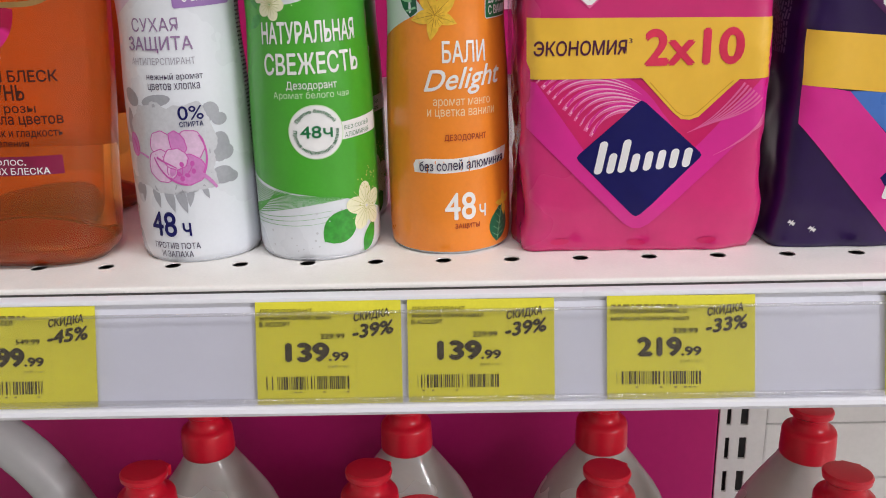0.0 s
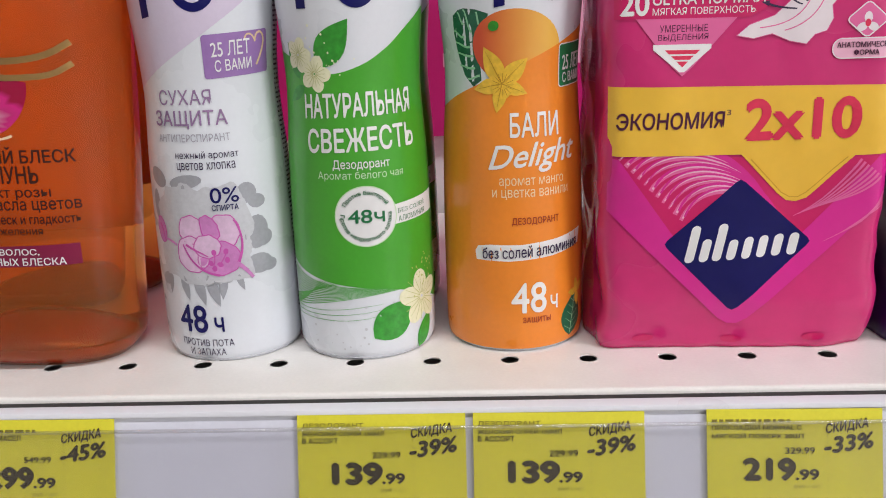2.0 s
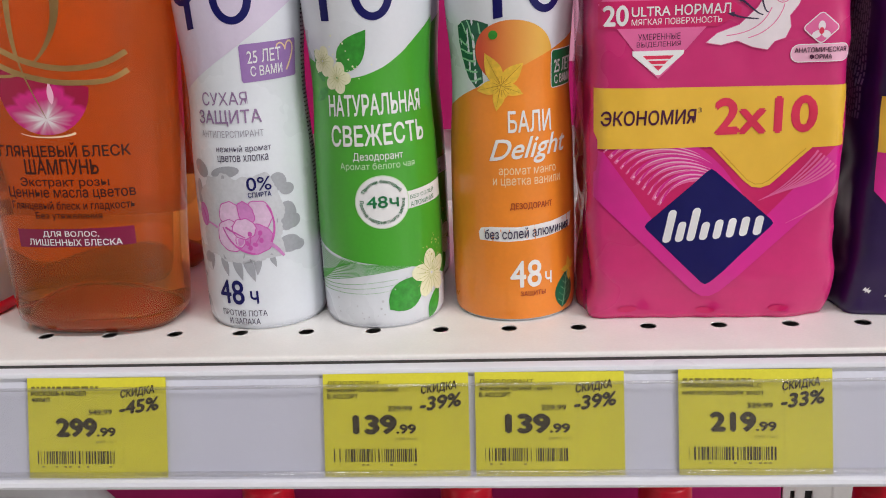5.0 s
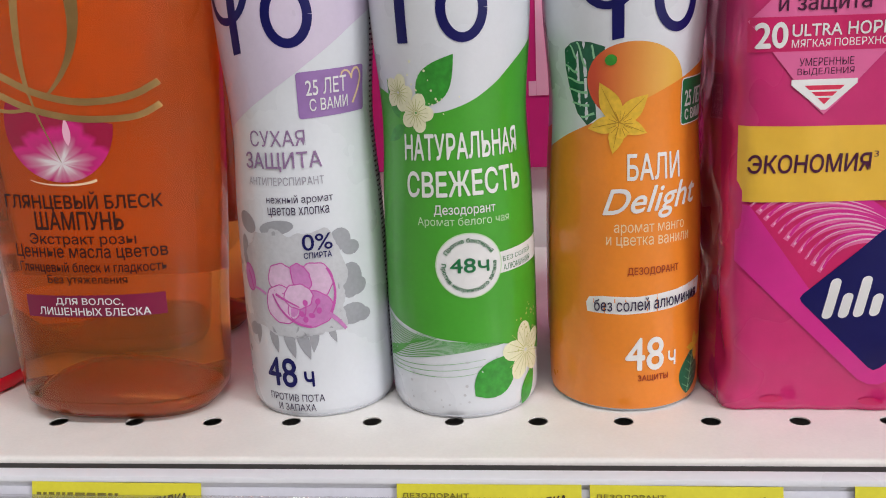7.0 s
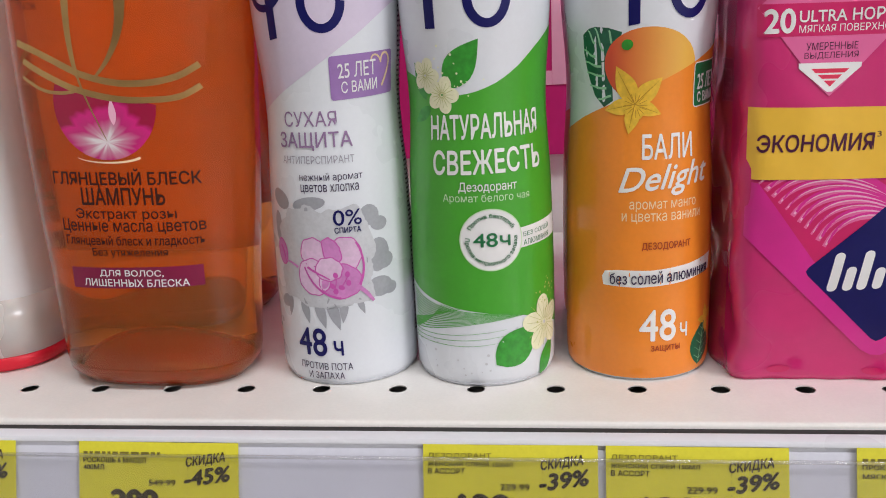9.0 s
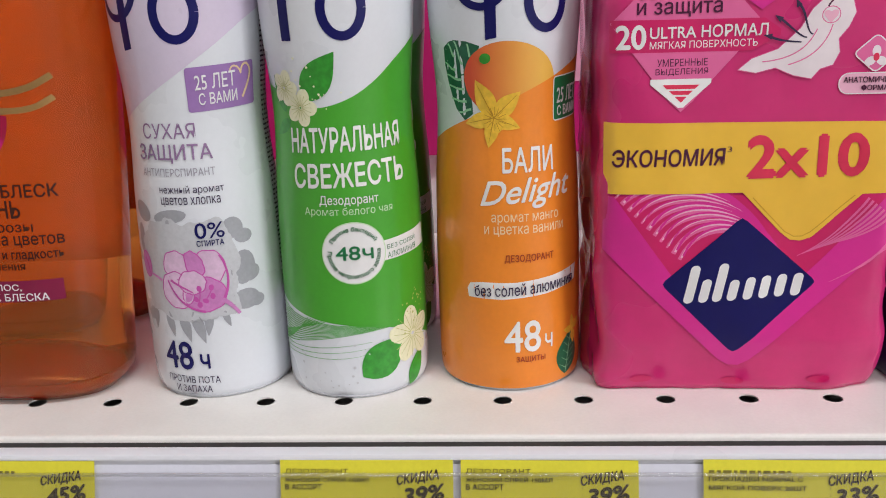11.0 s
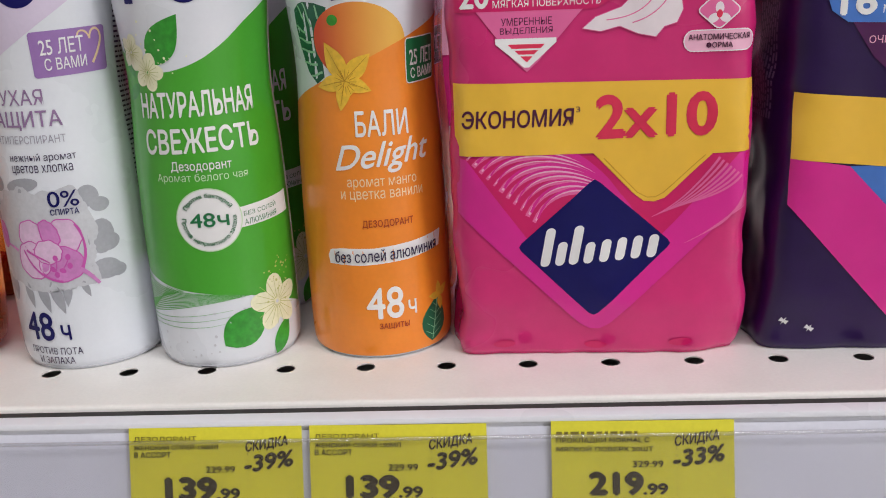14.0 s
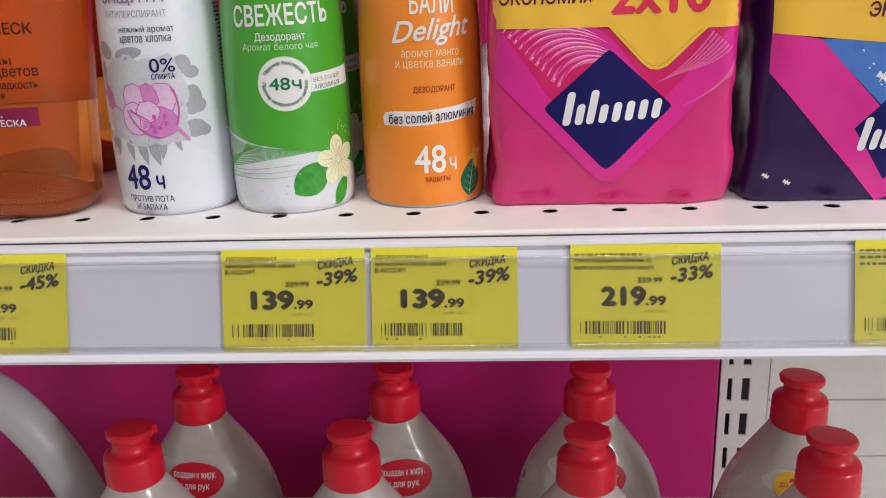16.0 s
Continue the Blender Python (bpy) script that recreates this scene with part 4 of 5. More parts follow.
    petals = [(-4.8, 44.8, 4.3, 4.6, 10, 0), (5.0, 43.9, 5.2, 5.6, -15, 0), (3.2, 35.4, 6.6, 5.6, 0, 1), (-5.1, 36.8, 5.2, 6.0, 15, 0), (1.1, 45.2, 2.6, 4.4, 20, 1), (-0.1, 39.4, 4.2, 3.8, 0, 0)]
    for i, (*p, deep) in enumerate(petals):
        printed("petal", poly(ellipse(*p)), can_skin, 0.17 + 0.02 * i, M_PEONYDEEP if deep else M_PEONY, can)
        edge = [(u + 0.16 * math.cos(7 * k), v + 0.16 * math.sin(5 * k)) for k, (u, v) in enumerate(ellipse(*p, n=40))]
        printed("petal_line", poly(*stroke(edge + [edge[0]], 0.34)), can_skin, 0.182 + 0.02 * i, M_PEONYLINE, can)
    printed("petal_line", poly(*stroke(bezier((8.6, 47.6), (11.4, 43), (11.0, 37), (8.6, 33.2)), 0.5, 0.9), *stroke(bezier((-8, 40), (-6, 34), (-2, 30.6), (3, 29.8)), 0.5, 0.8), *stroke(bezier((-7, 40), (-4, 38), (-2, 37.4), (0, 36)), 0.8, 0.4)), can_skin, 0.31, M_PEONYLINE, can)
    printed("bud", poly(ellipse(-17.2, 44.0, 2.3, 4.2, 10)), can_skin, 0.2, M_PEONYDEEP, can)
    printed("bud_line", poly(*stroke(ellipse(-17.2, 44.0, 2.3, 4.2, 10, 24) + [ellipse(-17.2, 44.0, 2.3, 4.2, 10, 24)[0]], 0.4), *stroke(bezier((-18, 46), (-16, 44), (-16.6, 42), (-15.6, 40.6)), 0.8, 0.4)), can_skin, 0.24, M_PEONYLINE, can)
    printed("flower_heart", poly(*[ellipse(u, v, 0.75, 1.0, t, 12) for u, v, t in ((1.8, 37.4, 10), (5.4, 37.6, -10), (3.4, 33.4, 60), (0.6, 34.0, 30), (5.6, 34.8, 0), (1.6, 32.2, 0))], *stroke(bezier((0.8, 32), (2, 34), (2, 36), (1.8, 37)), 0.3), *stroke(bezier((3, 33), (4.4, 35), (5, 36), (5.4, 37)), 0.3)), can_skin, 0.34, M_PEONYLINE, can)
    printed("stem", poly(*stroke(bezier((8.2, 33.4), (10, 32.2), (11, 31), (13, 28.0)), 1.5, 1.0), *stroke(bezier((-10.4, 39.6), (-12, 40.6), (-14, 41.4), (-15.6, 41.2)), 0.9, 0.6)), can_skin, 0.34, M_PEONYDEEP, can)
    printed("lettering", text("0%", 2.4, 11.0, 53.2, 58.0, bold=0.006), can_skin, 0.20, M_NAVY, can)
    printed("lettering", text("СПИРТА", 2.6, 10.6, 50.8, 52.6, bold=0.012), can_skin, 0.20, M_NAVY, can)
    printed("lettering", text("48", -12.8, -2.8, 10.4, 19.6, bold=0.012), can_skin, 0.16, M_NAVY, can, "navy numeral")
    printed("lettering", text("ч", -0.4, 2.4, 10.8, 15.6, bold=0.01), can_skin, 0.16, M_NAVY, can)
    printed("lettering", text("ПРОТИВ ПОТА", -12.8, 5.0, 5.6, 8.0), can_skin, 0.16, M_INK, can)
    printed("lettering", text("И ЗАПАХА", -10.0, 2.2, 2.4, 4.8), can_skin, 0.16, M_INK, can)
    printed("fine_print", poly(*fine_print(32, 46, 12, 118, rng, 1.5, 0.6)), can_skin, 0.16, M_INK, can, "columns of small dark writing")
    return can


white_can(0.0305, 0.0545)
green_can(0.0770, 0.0533)
orange_can(0.1275, 0.0583)
green_can(0.0767, 0.1003, 0)
orange_can(0.1275, 0.1058, 4)

# ---------------------------------------------------------------- shampoo
SHAMPOO = [(0.0, 0.0285, 0.0175), (0.0015, 0.0308, 0.0198), (0.005, 0.0322, 0.0214), (0.015, 0.0330, 0.0224), (0.035, 0.0339, 0.0227), (0.060, 0.0358, 0.0228), (0.090, 0.0373, 0.0226), (0.120, 0.0380, 0.0222), (0.145, 0.0374, 0.0212), (0.165, 0.0340, 0.0195), (0.180, 0.0270, 0.0170), (0.190, 0.0190, 0.0150)]


def shampoo_skin(u, v, lift):
    a, b = at_height(SHAMPOO, v * MM)
    n = 2.6
    q = min(abs(u * MM / a), 0.999)
    y = -b * (1 - q**n) ** (1 / n)
    return Vector((u * MM, y - lift * MM, v * MM))


def shampoo_bottle(x, y, turn=0.0, full=True, lean=0.0):
    bottle = thing("shampoo_bottle", pose(x, y, SHELF_Z + 0.0008, 0, lean, turn), "clear amber plastic shampoo bottle with gold rings and brown lettering", "shampoo bottle", "shampoo bottles on the shelf")
    rings = smooth_rings(SHAMPOO, 0.004)
    part("body", loft(rings, 80, 2.6), M_AMBER, bottle, "clear amber plastic", smooth=True)
    inner = [(z, a - 0.004, 0.0012, 0.0125) for z, a, b in smooth_rings([k for k in SHAMPOO if 0.035 <= k[0] <= 0.145], 0.01)]
    part("back_label", loft([(z + 0.006, a, b, c) for z, a, b, c in inner], 40, 3), M_AMBERLABEL, bottle, "orange back label seen through the liquid", smooth=True)
    dome = [(0.0012 + 0.0150 * math.sin(t), 0.0262 * math.cos(t), 0.0170 * math.cos(t)) for t in (radians(88 * i / 8) for i in range(9))]
    part("base_dome", loft(dome, 48, 2.2), M_AMBERDEEP, bottle, "raised dark red-amber base", smooth=True)
    hoop = [(0.0016, 0.0282, 0.0176), (0.0016, 0.0300, 0.0192), (0.0058, 0.0309, 0.0201), (0.0066, 0.0302, 0.0194), (0.0050, 0.0284, 0.0178)]
    part("base_ring", loft(hoop, 64, 2.5, close=False), M_AMBERDEEP, bottle, "thick dark amber foot of the bottle", smooth=True)
    part("cap", loft([(0.190, 0.0200, 0.0160), (0.200, 0.0200, 0.0160), (0.222, 0.0190, 0.0150), (0.225, 0.015, 0.012)], 40, 2.6), M_WHITEPLASTIC, bottle, smooth=True)
    if not full:
        return bottle
    o = 8.0
    ring_a = [(-30.4, 110.8), (-24, 108.6), (-18, 105.9), (-8.3, 101.4), (2.3, 98.9), (12.1, 98.9), (20.3, 100.6), (26.4, 103.9)]
    ring_b = [(-28.6, 105.4), (-19.8, 101), (-10, 96.9), (2.3, 94.2), (13.7, 93.9), (21, 94.8), (26.4, 97.7)]
    ring_c = [(-29.6, 100.6), (-22, 96.9), (-15.7, 96.1), (-9, 96.9)]

    def eased(pts):
        return [(u, at_height(pts, u)[0]) for u in (pts[0][0] + (pts[-1][0] - pts[0][0]) * i / 26 for i in range(27))]

    for ring, w in ((ring_a, 1.9), (ring_b, 1.8), (ring_c, 1.0)):
        printed("gold_ring", shifted(poly(*stroke(eased(ring), w * 1.1, w)), 1.2), shampoo_skin, 0.25, M_GOLDBAND, bottle, "bronze foil ring")
    printed("gold_loop", poly(*stroke(bezier((-8, 140), (-11, 122), (-10.6, 108), (-8.6, 101), 22), 3.0, 1.2), *stroke(bezier((-8.6, 101), (-7, 94), (-4, 88), (-1.4, 81.7), 14), 0.8, 0.15)), shampoo_skin, 0.28, M_GOLDBAND, bottle, "bronze foil loop")
    printed("gold_loop", poly(*stroke(bezier((2, 142), (9, 128), (9, 112), (-2.8, 101), 22), 5.6, 0.8)), shampoo_skin, 0.30, M_GOLDBAND, bottle)
    printed("sphere", poly([p for p in ellipse(-1.6, 92.4, 16.1, 16.4, 0, 64) if p[1] < at_height(ring_b, p[0])[0]]), shampoo_skin, 0.20, M_BALL, bottle, "glossy magenta half sphere")
    printed("sphere_streak", poly(leaf(1.2, 86.5, 0.9, 94.6, 0.14)), shampoo_skin, 0.24, M_PINKPALE, bottle)
    printed("sphere_rim", poly(*stroke(arc(-1.6, 77.8, 11, 2.6, 205, 335, 16), 0.25, 0.8)), shampoo_skin, 0.22, M_PALEINK, bottle)
    for s, u0, u1, v0, v1, b in (
        ("ГЛЯНЦЕВЫЙ БЛЕСК", -13.4, 33.4, 67.6, 73.4, 0.016),
        ("ШАМПУНЬ", -4.0, 22.4, 62.2, 67.4, 0.016),
        ("Экстракт розы", -6.6, 25.4, 57.0, 61.0, 0.008),
        ("Ценные масла цветов", -12.0, 33.4, 53.0, 57.6, 0.008),
        ("Глянцевый блеск и гладкость", -11.4, 32.8, 48.8, 52.4, 0.008),
        ("Без утяжеления", -2.6, 21.6, 45.2, 48.4, 0.008),
    ):
        printed("lettering", text(s, u0 - o, u1 - o, v0, v1, bold=b), shampoo_skin, 0.25, M_BROWNINK, bottle, "brown lettering")
    printed("strip", poly(slanted([(-11.0 - o, 35.4), (31.5 - o, 35.4), (31.5 - o, 42.2), (-11.0 - o, 42.2)], 0, 0.02)), shampoo_skin, 0.22, M_MAROON, bottle, "maroon strip")
    printed("lettering", text("ДЛЯ ВОЛОС,", -1.0 - o, 19.6 - o, 39.0, 41.4, bold=0.01), shampoo_skin, 0.30, M_WHITEINK, bottle, "white lettering")
    printed("lettering", text("ЛИШЕННЫХ БЛЕСКА", -6.8 - o, 27.2 - o, 36.0, 38.4, bold=0.01), shampoo_skin, 0.30, M_WHITEINK, bottle)
    printed("lettering", text("ПЕРЕРАБОТАННЫЙ", -30.0, -15.6, 122.8, 124.8), shampoo_skin, 0.25, M_BROWNINK, bottle)
    printed("lettering", text("ПЛАСТИК", -26.6, -19.6, 120.2, 122.2), shampoo_skin, 0.25, M_BROWNINK, bottle)
    return bottle


shampoo_bottle(-0.0335, 0.0480, lean=1.6)
shampoo_bottle(-0.0470, 0.1185, 0)


def white_bottle(x, y):
    """A tall white bottle with a red foot."""
    b = thing("lotion_bottle", pose(x, y, SHELF_Z + 0.0002), "tall white plastic bottle with a thin red foot", "lotion bottle")
    k = [(0.0, 0.0375, 0.0235), (0.002, 0.0392, 0.0250), (0.010, 0.0396, 0.0254), (0.06, 0.0392, 0.0250), (0.13, 0.0380, 0.0240), (0.17, 0.034, 0.021), (0.185, 0.022, 0.016)]
    part("body", loft([r for r in smooth_rings(k, 0.004)], 64, 2.8), M_WHITEPLASTIC, b, smooth=True)
    part("foot", loft([(0.0, 0.0380, 0.0240), (0.001, 0.0397, 0.0255), (0.0048, 0.0402, 0.0260), (0.0055, 0.0396, 0.0254)], 64, 2.8), M_REDLABEL, b, "thin red foot band", smooth=True)
    part("lower_band", loft([(0.0055, 0.0398, 0.0256), (0.026, 0.0398, 0.0256), (0.0262, 0.0394, 0.0252)], 64, 2.8), M_MILK, b, "greyish lower band", smooth=True)
    part("cap", loft([(0.185, 0.0225, 0.0165), (0.21, 0.022, 0.016), (0.213, 0.018, 0.013)], 40, 2.4), M_WHITEPLASTIC, b, smooth=True)


white_bottle(-0.1190, 0.0640)

# ---------------------------------------------------------------- soft packs
PACK_H, PACK_N = 0.172, 11.0


def pack_shape(seed, w):
    """Half width and half depth of a stuffed film pack, and its crumpled skin."""
    off = Vector((seed * 3.1, seed * 1.7, seed * 0.9))

    def dims(z):
        a, b = at_height([(0.0, w + 0.0002, 0.0292), (0.003, w + 0.0006, 0.0305), (0.02, w + 0.0002, 0.0338), (0.05, w - 0.0004, 0.0356), (0.09, w - 0.0008, 0.0360), (0.13, w - 0.0012, 0.0352), (0.160, w - 0.0015, 0.031), (PACK_H, w - 0.003, 0.020)], z)
        return a, b

    def crumple(p):
        # long soft dents, sharper creases near the sides and the foot
        edge = min(1.0, abs(p.x) / w) ** 6
        foot = math.exp(-p.z / 0.012)
        n1 = noise.noise(Vector((p.x * 22, p.y * 22, p.z * 26)) + off)
        n2 = noise.noise(Vector((p.x * 90, p.y * 60, p.z * 45)) + off)
        n3 = 1 - abs(noise.noise(Vector((p.x * 60 + p.z * 30, p.y * 50, p.z * 60)) + off))
        return 0.0015 * n1 + (0.0004 + 0.0011 * edge + 0.0009 * foot) * n2 + (0.0004 + 0.0014 * edge + 0.0006 * foot) * (n3 - 0.8)

    return dims, crumple


def pack_front(seed, w):
    dims, crumple = pack_shape(seed, w)

    def skin(u, v, lift):
        z = v * MM
        a, b = dims(z)
        q = min(abs(u * MM) / a, 0.9995)
        y = -b * (1 - q**PACK_N) ** (1 / PACK_N)
        p = Vector((u * MM, y, z))
        return p + Vector((0, -1, 0)) * (crumple(p) + lift * MM)

    return skin


def pack_body(seed, w):
    dims, crumple = pack_shape(seed, w)
    bm = bmesh.new()
    rows = []
    n = 150
    z = 0.0
    while z <= PACK_H + 1e-9:
        a, b = dims(z)
        row = []
        for i in range(n):
            t = 2 * math.pi * i / n
            c, s = math.cos(t), math.sin(t)
            # even spacing along the flat faces
            k = max(abs(c), abs(s))
            c2, s2 = c / k, s / k
            kk = (abs(c2) ** PACK_N + abs(s2) ** PACK_N) ** (-1 / PACK_N)
            p = Vector((a * c2 * kk, b * s2 * kk, z))
            out = Vector((abs(c2) ** 5 * (1 if c2 > 0 else -1), abs(s2) ** 5 * (1 if s2 > 0 else -1), 0)).normalized()
            row.append(bm.verts.new(p + out * crumple(p)))
        rows.append(row)
        z += 0.002
    for r0, r1 in zip(rows, rows[1:]):
        for i in range(n):
            bm.faces.new((r0[i], r0[(i + 1) % n], r1[(i + 1) % n], r1[i]))
    bm.faces.new(rows[0][::-1])
    bm.faces.new(rows[-1])
    return bm


def logo_strokes(cu, cv, w, h, rise=0.06):
    """The maker's mark as a row of plain slanted rounded strokes."""
    out = []
    for i, (k, ht) in enumerate(((0.0, 1.0), (0.13, 0.62), (0.25, 1.0), (0.38, 0.55), (0.52, 0.58), (0.66, 0.58), (0.80, 0.58), (0.94, 0.58))):
        u = cu - w / 2 + w * k
        v = cv - h / 2 + rise * (u - cu)
        hh = h * ht
        out.append([(u + a + 0.18 * (b), v + b) for a, b in rounded(0, w * 0.085, 0, hh, w * 0.04)])
    return poly(*out)


def pink_pack(x, y, turn):
    seed, w = 1.0, 0.0435
    pk = thing("pad_pack", pose(x, y, SHELF_Z + 0.0003, 0, 0, turn), "pink film pad pack with yellow band and navy diamond", "pad pack", "pad packs on the shelf")
    skin = pack_front(seed, w)
    part("bag", pack_body(seed, w), M_PINKBAG, pk, "crumpled pink plastic film", smooth=True, sharp=60)
    c = 198.0
    E = 41.6

    def pr(name, bm, lift, mat, label="", step=1.6):
        return printed(name, shifted(bm, -c), skin, 0.12 + 0.6 * lift, mat, pk, label, step)

    # lower half: swirl lines, magenta chevron, diamond
    pr("swirl_ground", poly([(c - E, 64), (c - E + 3, 58), (176, 37), (196, 58), (218, 38), (c + E - 2, 58), (c + E, 63)]), 0.25, M_PINKDEEP, "deep pink ground")
    for k, mat in ((0, M_PINKLIGHT), (1, M_PINKPALE), (2, M_MAGENTA)):
        swirls = []
        for i in range(11):
            e = 0.55 * k
            wd = (0.9, 0.4, 0.5)[k] * (0.7 + 0.3 * ((i * 7) % 4))
            swirls += stroke(bezier((159.5 + 1.9 * i + e, 63.4 - 1.9 * i + e), (166 + 1.9 * i, 71.0 - 1.1 * i + e), (192 + 1.2 * i, 71 - 1.9 * i + e), (203 + 0.9 * i, 50 - 1.1 * i + e), 18), wd, wd * 1.2)
        pr("swirl_print", poly(*swirls), 0.28 + 0.03 * k, mat, "curved lines in lighter pinks")
    pr("chevron", poly([(c - E, 64.0), (c - E, 47.5), (192, 11.2), (195, 9.4), (198, 9.4), (201, 11.2), (c + E, 50), (c + E, 63), (c + E - 3, 63), (218, 42), (196, 18), (176, 40), (c - E + 3, 63.5)]), 0.40, M_MAGENTA, "magenta chevron")
    d0 = [(196, 56.5), (197.5, 55.6), (217.3, 37.8), (218, 36.6), (217.2, 35.4), (197.5, 15.0), (196, 14.2), (194.5, 15.0), (174.6, 35.6), (174, 36.8), (174.7, 38.0), (194.5, 55.6)]
    pr("diamond", poly(d0), 0.50, M_NAVY, "navy diamond")
    pr("maker_mark", logo_strokes(196.5, 37.5, 33, 12), 0.60, M_WHITEINK, "plain white strokes of the maker's mark")
    # yellow band with its pointed tab
    pr("band", poly([(c - E, 64.6), (195.5, 64.2), (207, 52.0), (210, 49.6), (213, 49.2), (216, 50.2), (229, 63.0), (c + E, 63.2), (c + E, 83.4), (c - E, 85.0)]), 0.55, M_YELLOW, "yellow band with a pointed tab")
    pr("tab_line", poly(*stroke([(198.5, 62.6), (208.2, 52.2), (211, 50.6), (213.4, 50.6), (215.6, 51.8), (227.0, 62.6)], 0.3, 0.3)), 0.60, M_OCHRE)
    glints = []
    for i in range(7):
        glints += stroke(bezier((212.6 + 1.2 * i, 44.6 + 0.5 * i), (219 + 1.2 * i, 47.5 + 0.4 * i), (226 + 1.0 * i, 54 - 0.6 * i), (231 + 1.1 * i, 61.8 - 0.9 * i), 12), 0.2, 0.75)
    for i in range(6):
        glints += stroke(bezier((222 + 1.1 * i, 36.5 + 0.6 * i), (228 + i, 39 + 0.5 * i), (232 + 0.8 * i, 43 + 0.3 * i), (c + E - 0.6, 47.2 + 0.9 * i), 10), 0.12, 0.4)
    pr("glint_print", poly(*glints), 0.47, M_PINKLIGHT, "fine light pink streaks")
    # flat deep pink ellipses paint the shade of dimples in the film
    for u, v, t in ((169, 4.0, 4), (197, 3.4, -3), (222.5, 4.2, 5)):
        pr("dimple_shade", poly(ellipse(u, v, 3.4, 1.3, t, 20)), 0.30, M_PINKDEEP, "painted shade of a dimple at the foot")
    pr("lettering", text("ЭКОНОМИЯ", 158.6, 190.0, 72.4, 77.2, bold=0.016, slant=0.08), 0.62, M_PLUM, "plum lettering")
    pr("lettering", text("2x10", 196.6, 229.2, 68.6, 80.0, bold=0.032), 0.62, M_REDTEXT, "raspberry lettering")
    pr("lettering", text("3", 190.6, 191.8, 76.0, 77.6), 0.62, M_PLUM)
    # upper half
    pr("upper_chevron", poly([(177, 141), (174, 138), (194, 117.4), (198, 114.6), (202, 117.4), (222, 138), (219, 141)]), 0.30, M_MAGENTA)
    pr("diamond", poly([(179, 141), (178, 139.4), (196.4, 119), (198, 118), (199.6, 119), (218, 138.4), (217.4, 141)]), 0.40, M_NAVY)
    pr("light_diamond", poly([(178, 133), (157.5, 112), (174, 90.5), (177.2, 87.6), (180.5, 90.5), (199, 111)]), 0.28, M_PINKLIGHT, "lighter pink diamond")
    pr("lettering", text("свежесть", 164.6, 187.6, 118.2, 121.6, bold=0.006), 0.36, M_PLUM)
    pr("lettering", text("и защита", 164.6, 187.4, 113.4, 117.4, bold=0.006), 0.36, M_PLUM)
    pr("band", poly([(c - E, 104.2), (196, 103.8), (203.4, 107.6), (203.4, 109.4), (199, 112.4), (c - E, 113.0)]), 0.36, M_PINKDEEP, "deep pink band")
    pr("lettering", text("20", 159.2, 167.0, 105.2, 111.4, bold=0.025), 0.42, M_WHITEINK, "white lettering")
    pr("lettering", text("ULTRA НОРМАЛ", 168.2, 200.0, 107.8, 111.0, bold=0.014), 0.42, M_WHITEINK)
    pr("lettering", text("МЯГКАЯ ПОВЕРХНОСТЬ", 168.2, 197.4, 105.0, 107.0), 0.42, M_WHITEINK)
    pr("lettering", text("УМЕРЕННЫЕ", 170.4, 184.2, 100.2, 102.2), 0.36, M_PLUM)
    pr("lettering", text("ВЫДЕЛЕНИЯ", 170.0, 184.4, 97.6, 99.6), 0.36, M_PLUM)
    pr("drop_sign", poly([(168.6, 96.8), (185.4, 96.6), (185.4, 95.4), (177.8, 88.8), (176.4, 88.8), (168.6, 95.4)]), 0.36, M_WHITEINK, "white triangle sign")
    pr("drop_sign_fill", poly([(172.0, 95.2), (182.2, 95.0), (181.0, 93.9), (173.2, 94.0)], [(173.8, 93.5), (180.4, 93.4), (179.2, 92.3), (175.0, 92.4)], [(175.4, 91.9), (178.8, 91.8), (177.2, 90.2)]), 0.42, M_REDTEXT)
    # the drawn pad and its arrows
    pad = [(192.4, 98.6), (196, 101.6), (203, 104), (208.6, 109.4), (211.4, 114.4), (214.4, 117.2), (218.4, 117.8), (222, 116.4), (223, 113.0), (221.4, 109.2), (219, 106.2), (219.6, 102.6), (218, 99.2), (214.6, 98.2), (212.4, 95.6), (207.6, 96.6), (202.6, 98.8), (197.4, 97.6)]
    pr("drawn_pad", poly(pad), 0.36, M_PAD, "white drawn pad")
    pr("pad_line", poly(*stroke(pad + [pad[0]], 0.22), *stroke(bezier((199, 100.6), (207, 101), (211, 104), (213, 109)), 0.3), *stroke(bezier((206, 99.6), (212, 101), (216, 105), (217, 110)), 0.3), *stroke(arc(216.4, 112.6, 2.4, 2.2, 0, 360, 18), 0.25)), 0.41, M_PINKLIGHT)
    pr("pad_heart", poly(ellipse(215.6, 112.8, 1.2, 0.9, -30, 14), ellipse(217.2, 112.9, 1.2, 0.9, 30, 14), [(214.6, 112.4), (218.2, 112.4), (216.4, 110.4)]), 0.44, M_PINKPALE)
    for (a, b), (p, q) in (((209, 105.6), (200.6, 107.4)), ((210.4, 106.8), (203, 112.0)), ((212, 107.6), (207.6, 115.6))):
        arrows = stroke(bezier((a, b), (a - 2, b + 0.2), (p + 2.4, q - 1.4), (p, q)), 0.35, 0.7)
        d = math.atan2(q - b, p - a)
        arrows.append([(p + 1.8 * math.cos(d), q + 1.8 * math.sin(d)), (p + 1.0 * math.cos(d + 2.2), q + 1.0 * math.sin(d + 2.2)), (p + 1.0 * math.cos(d - 2.2), q + 1.0 * math.sin(d - 2.2))])
        pr("arrow", poly(*arrows), 0.46, M_INK, "dark curved arrow")
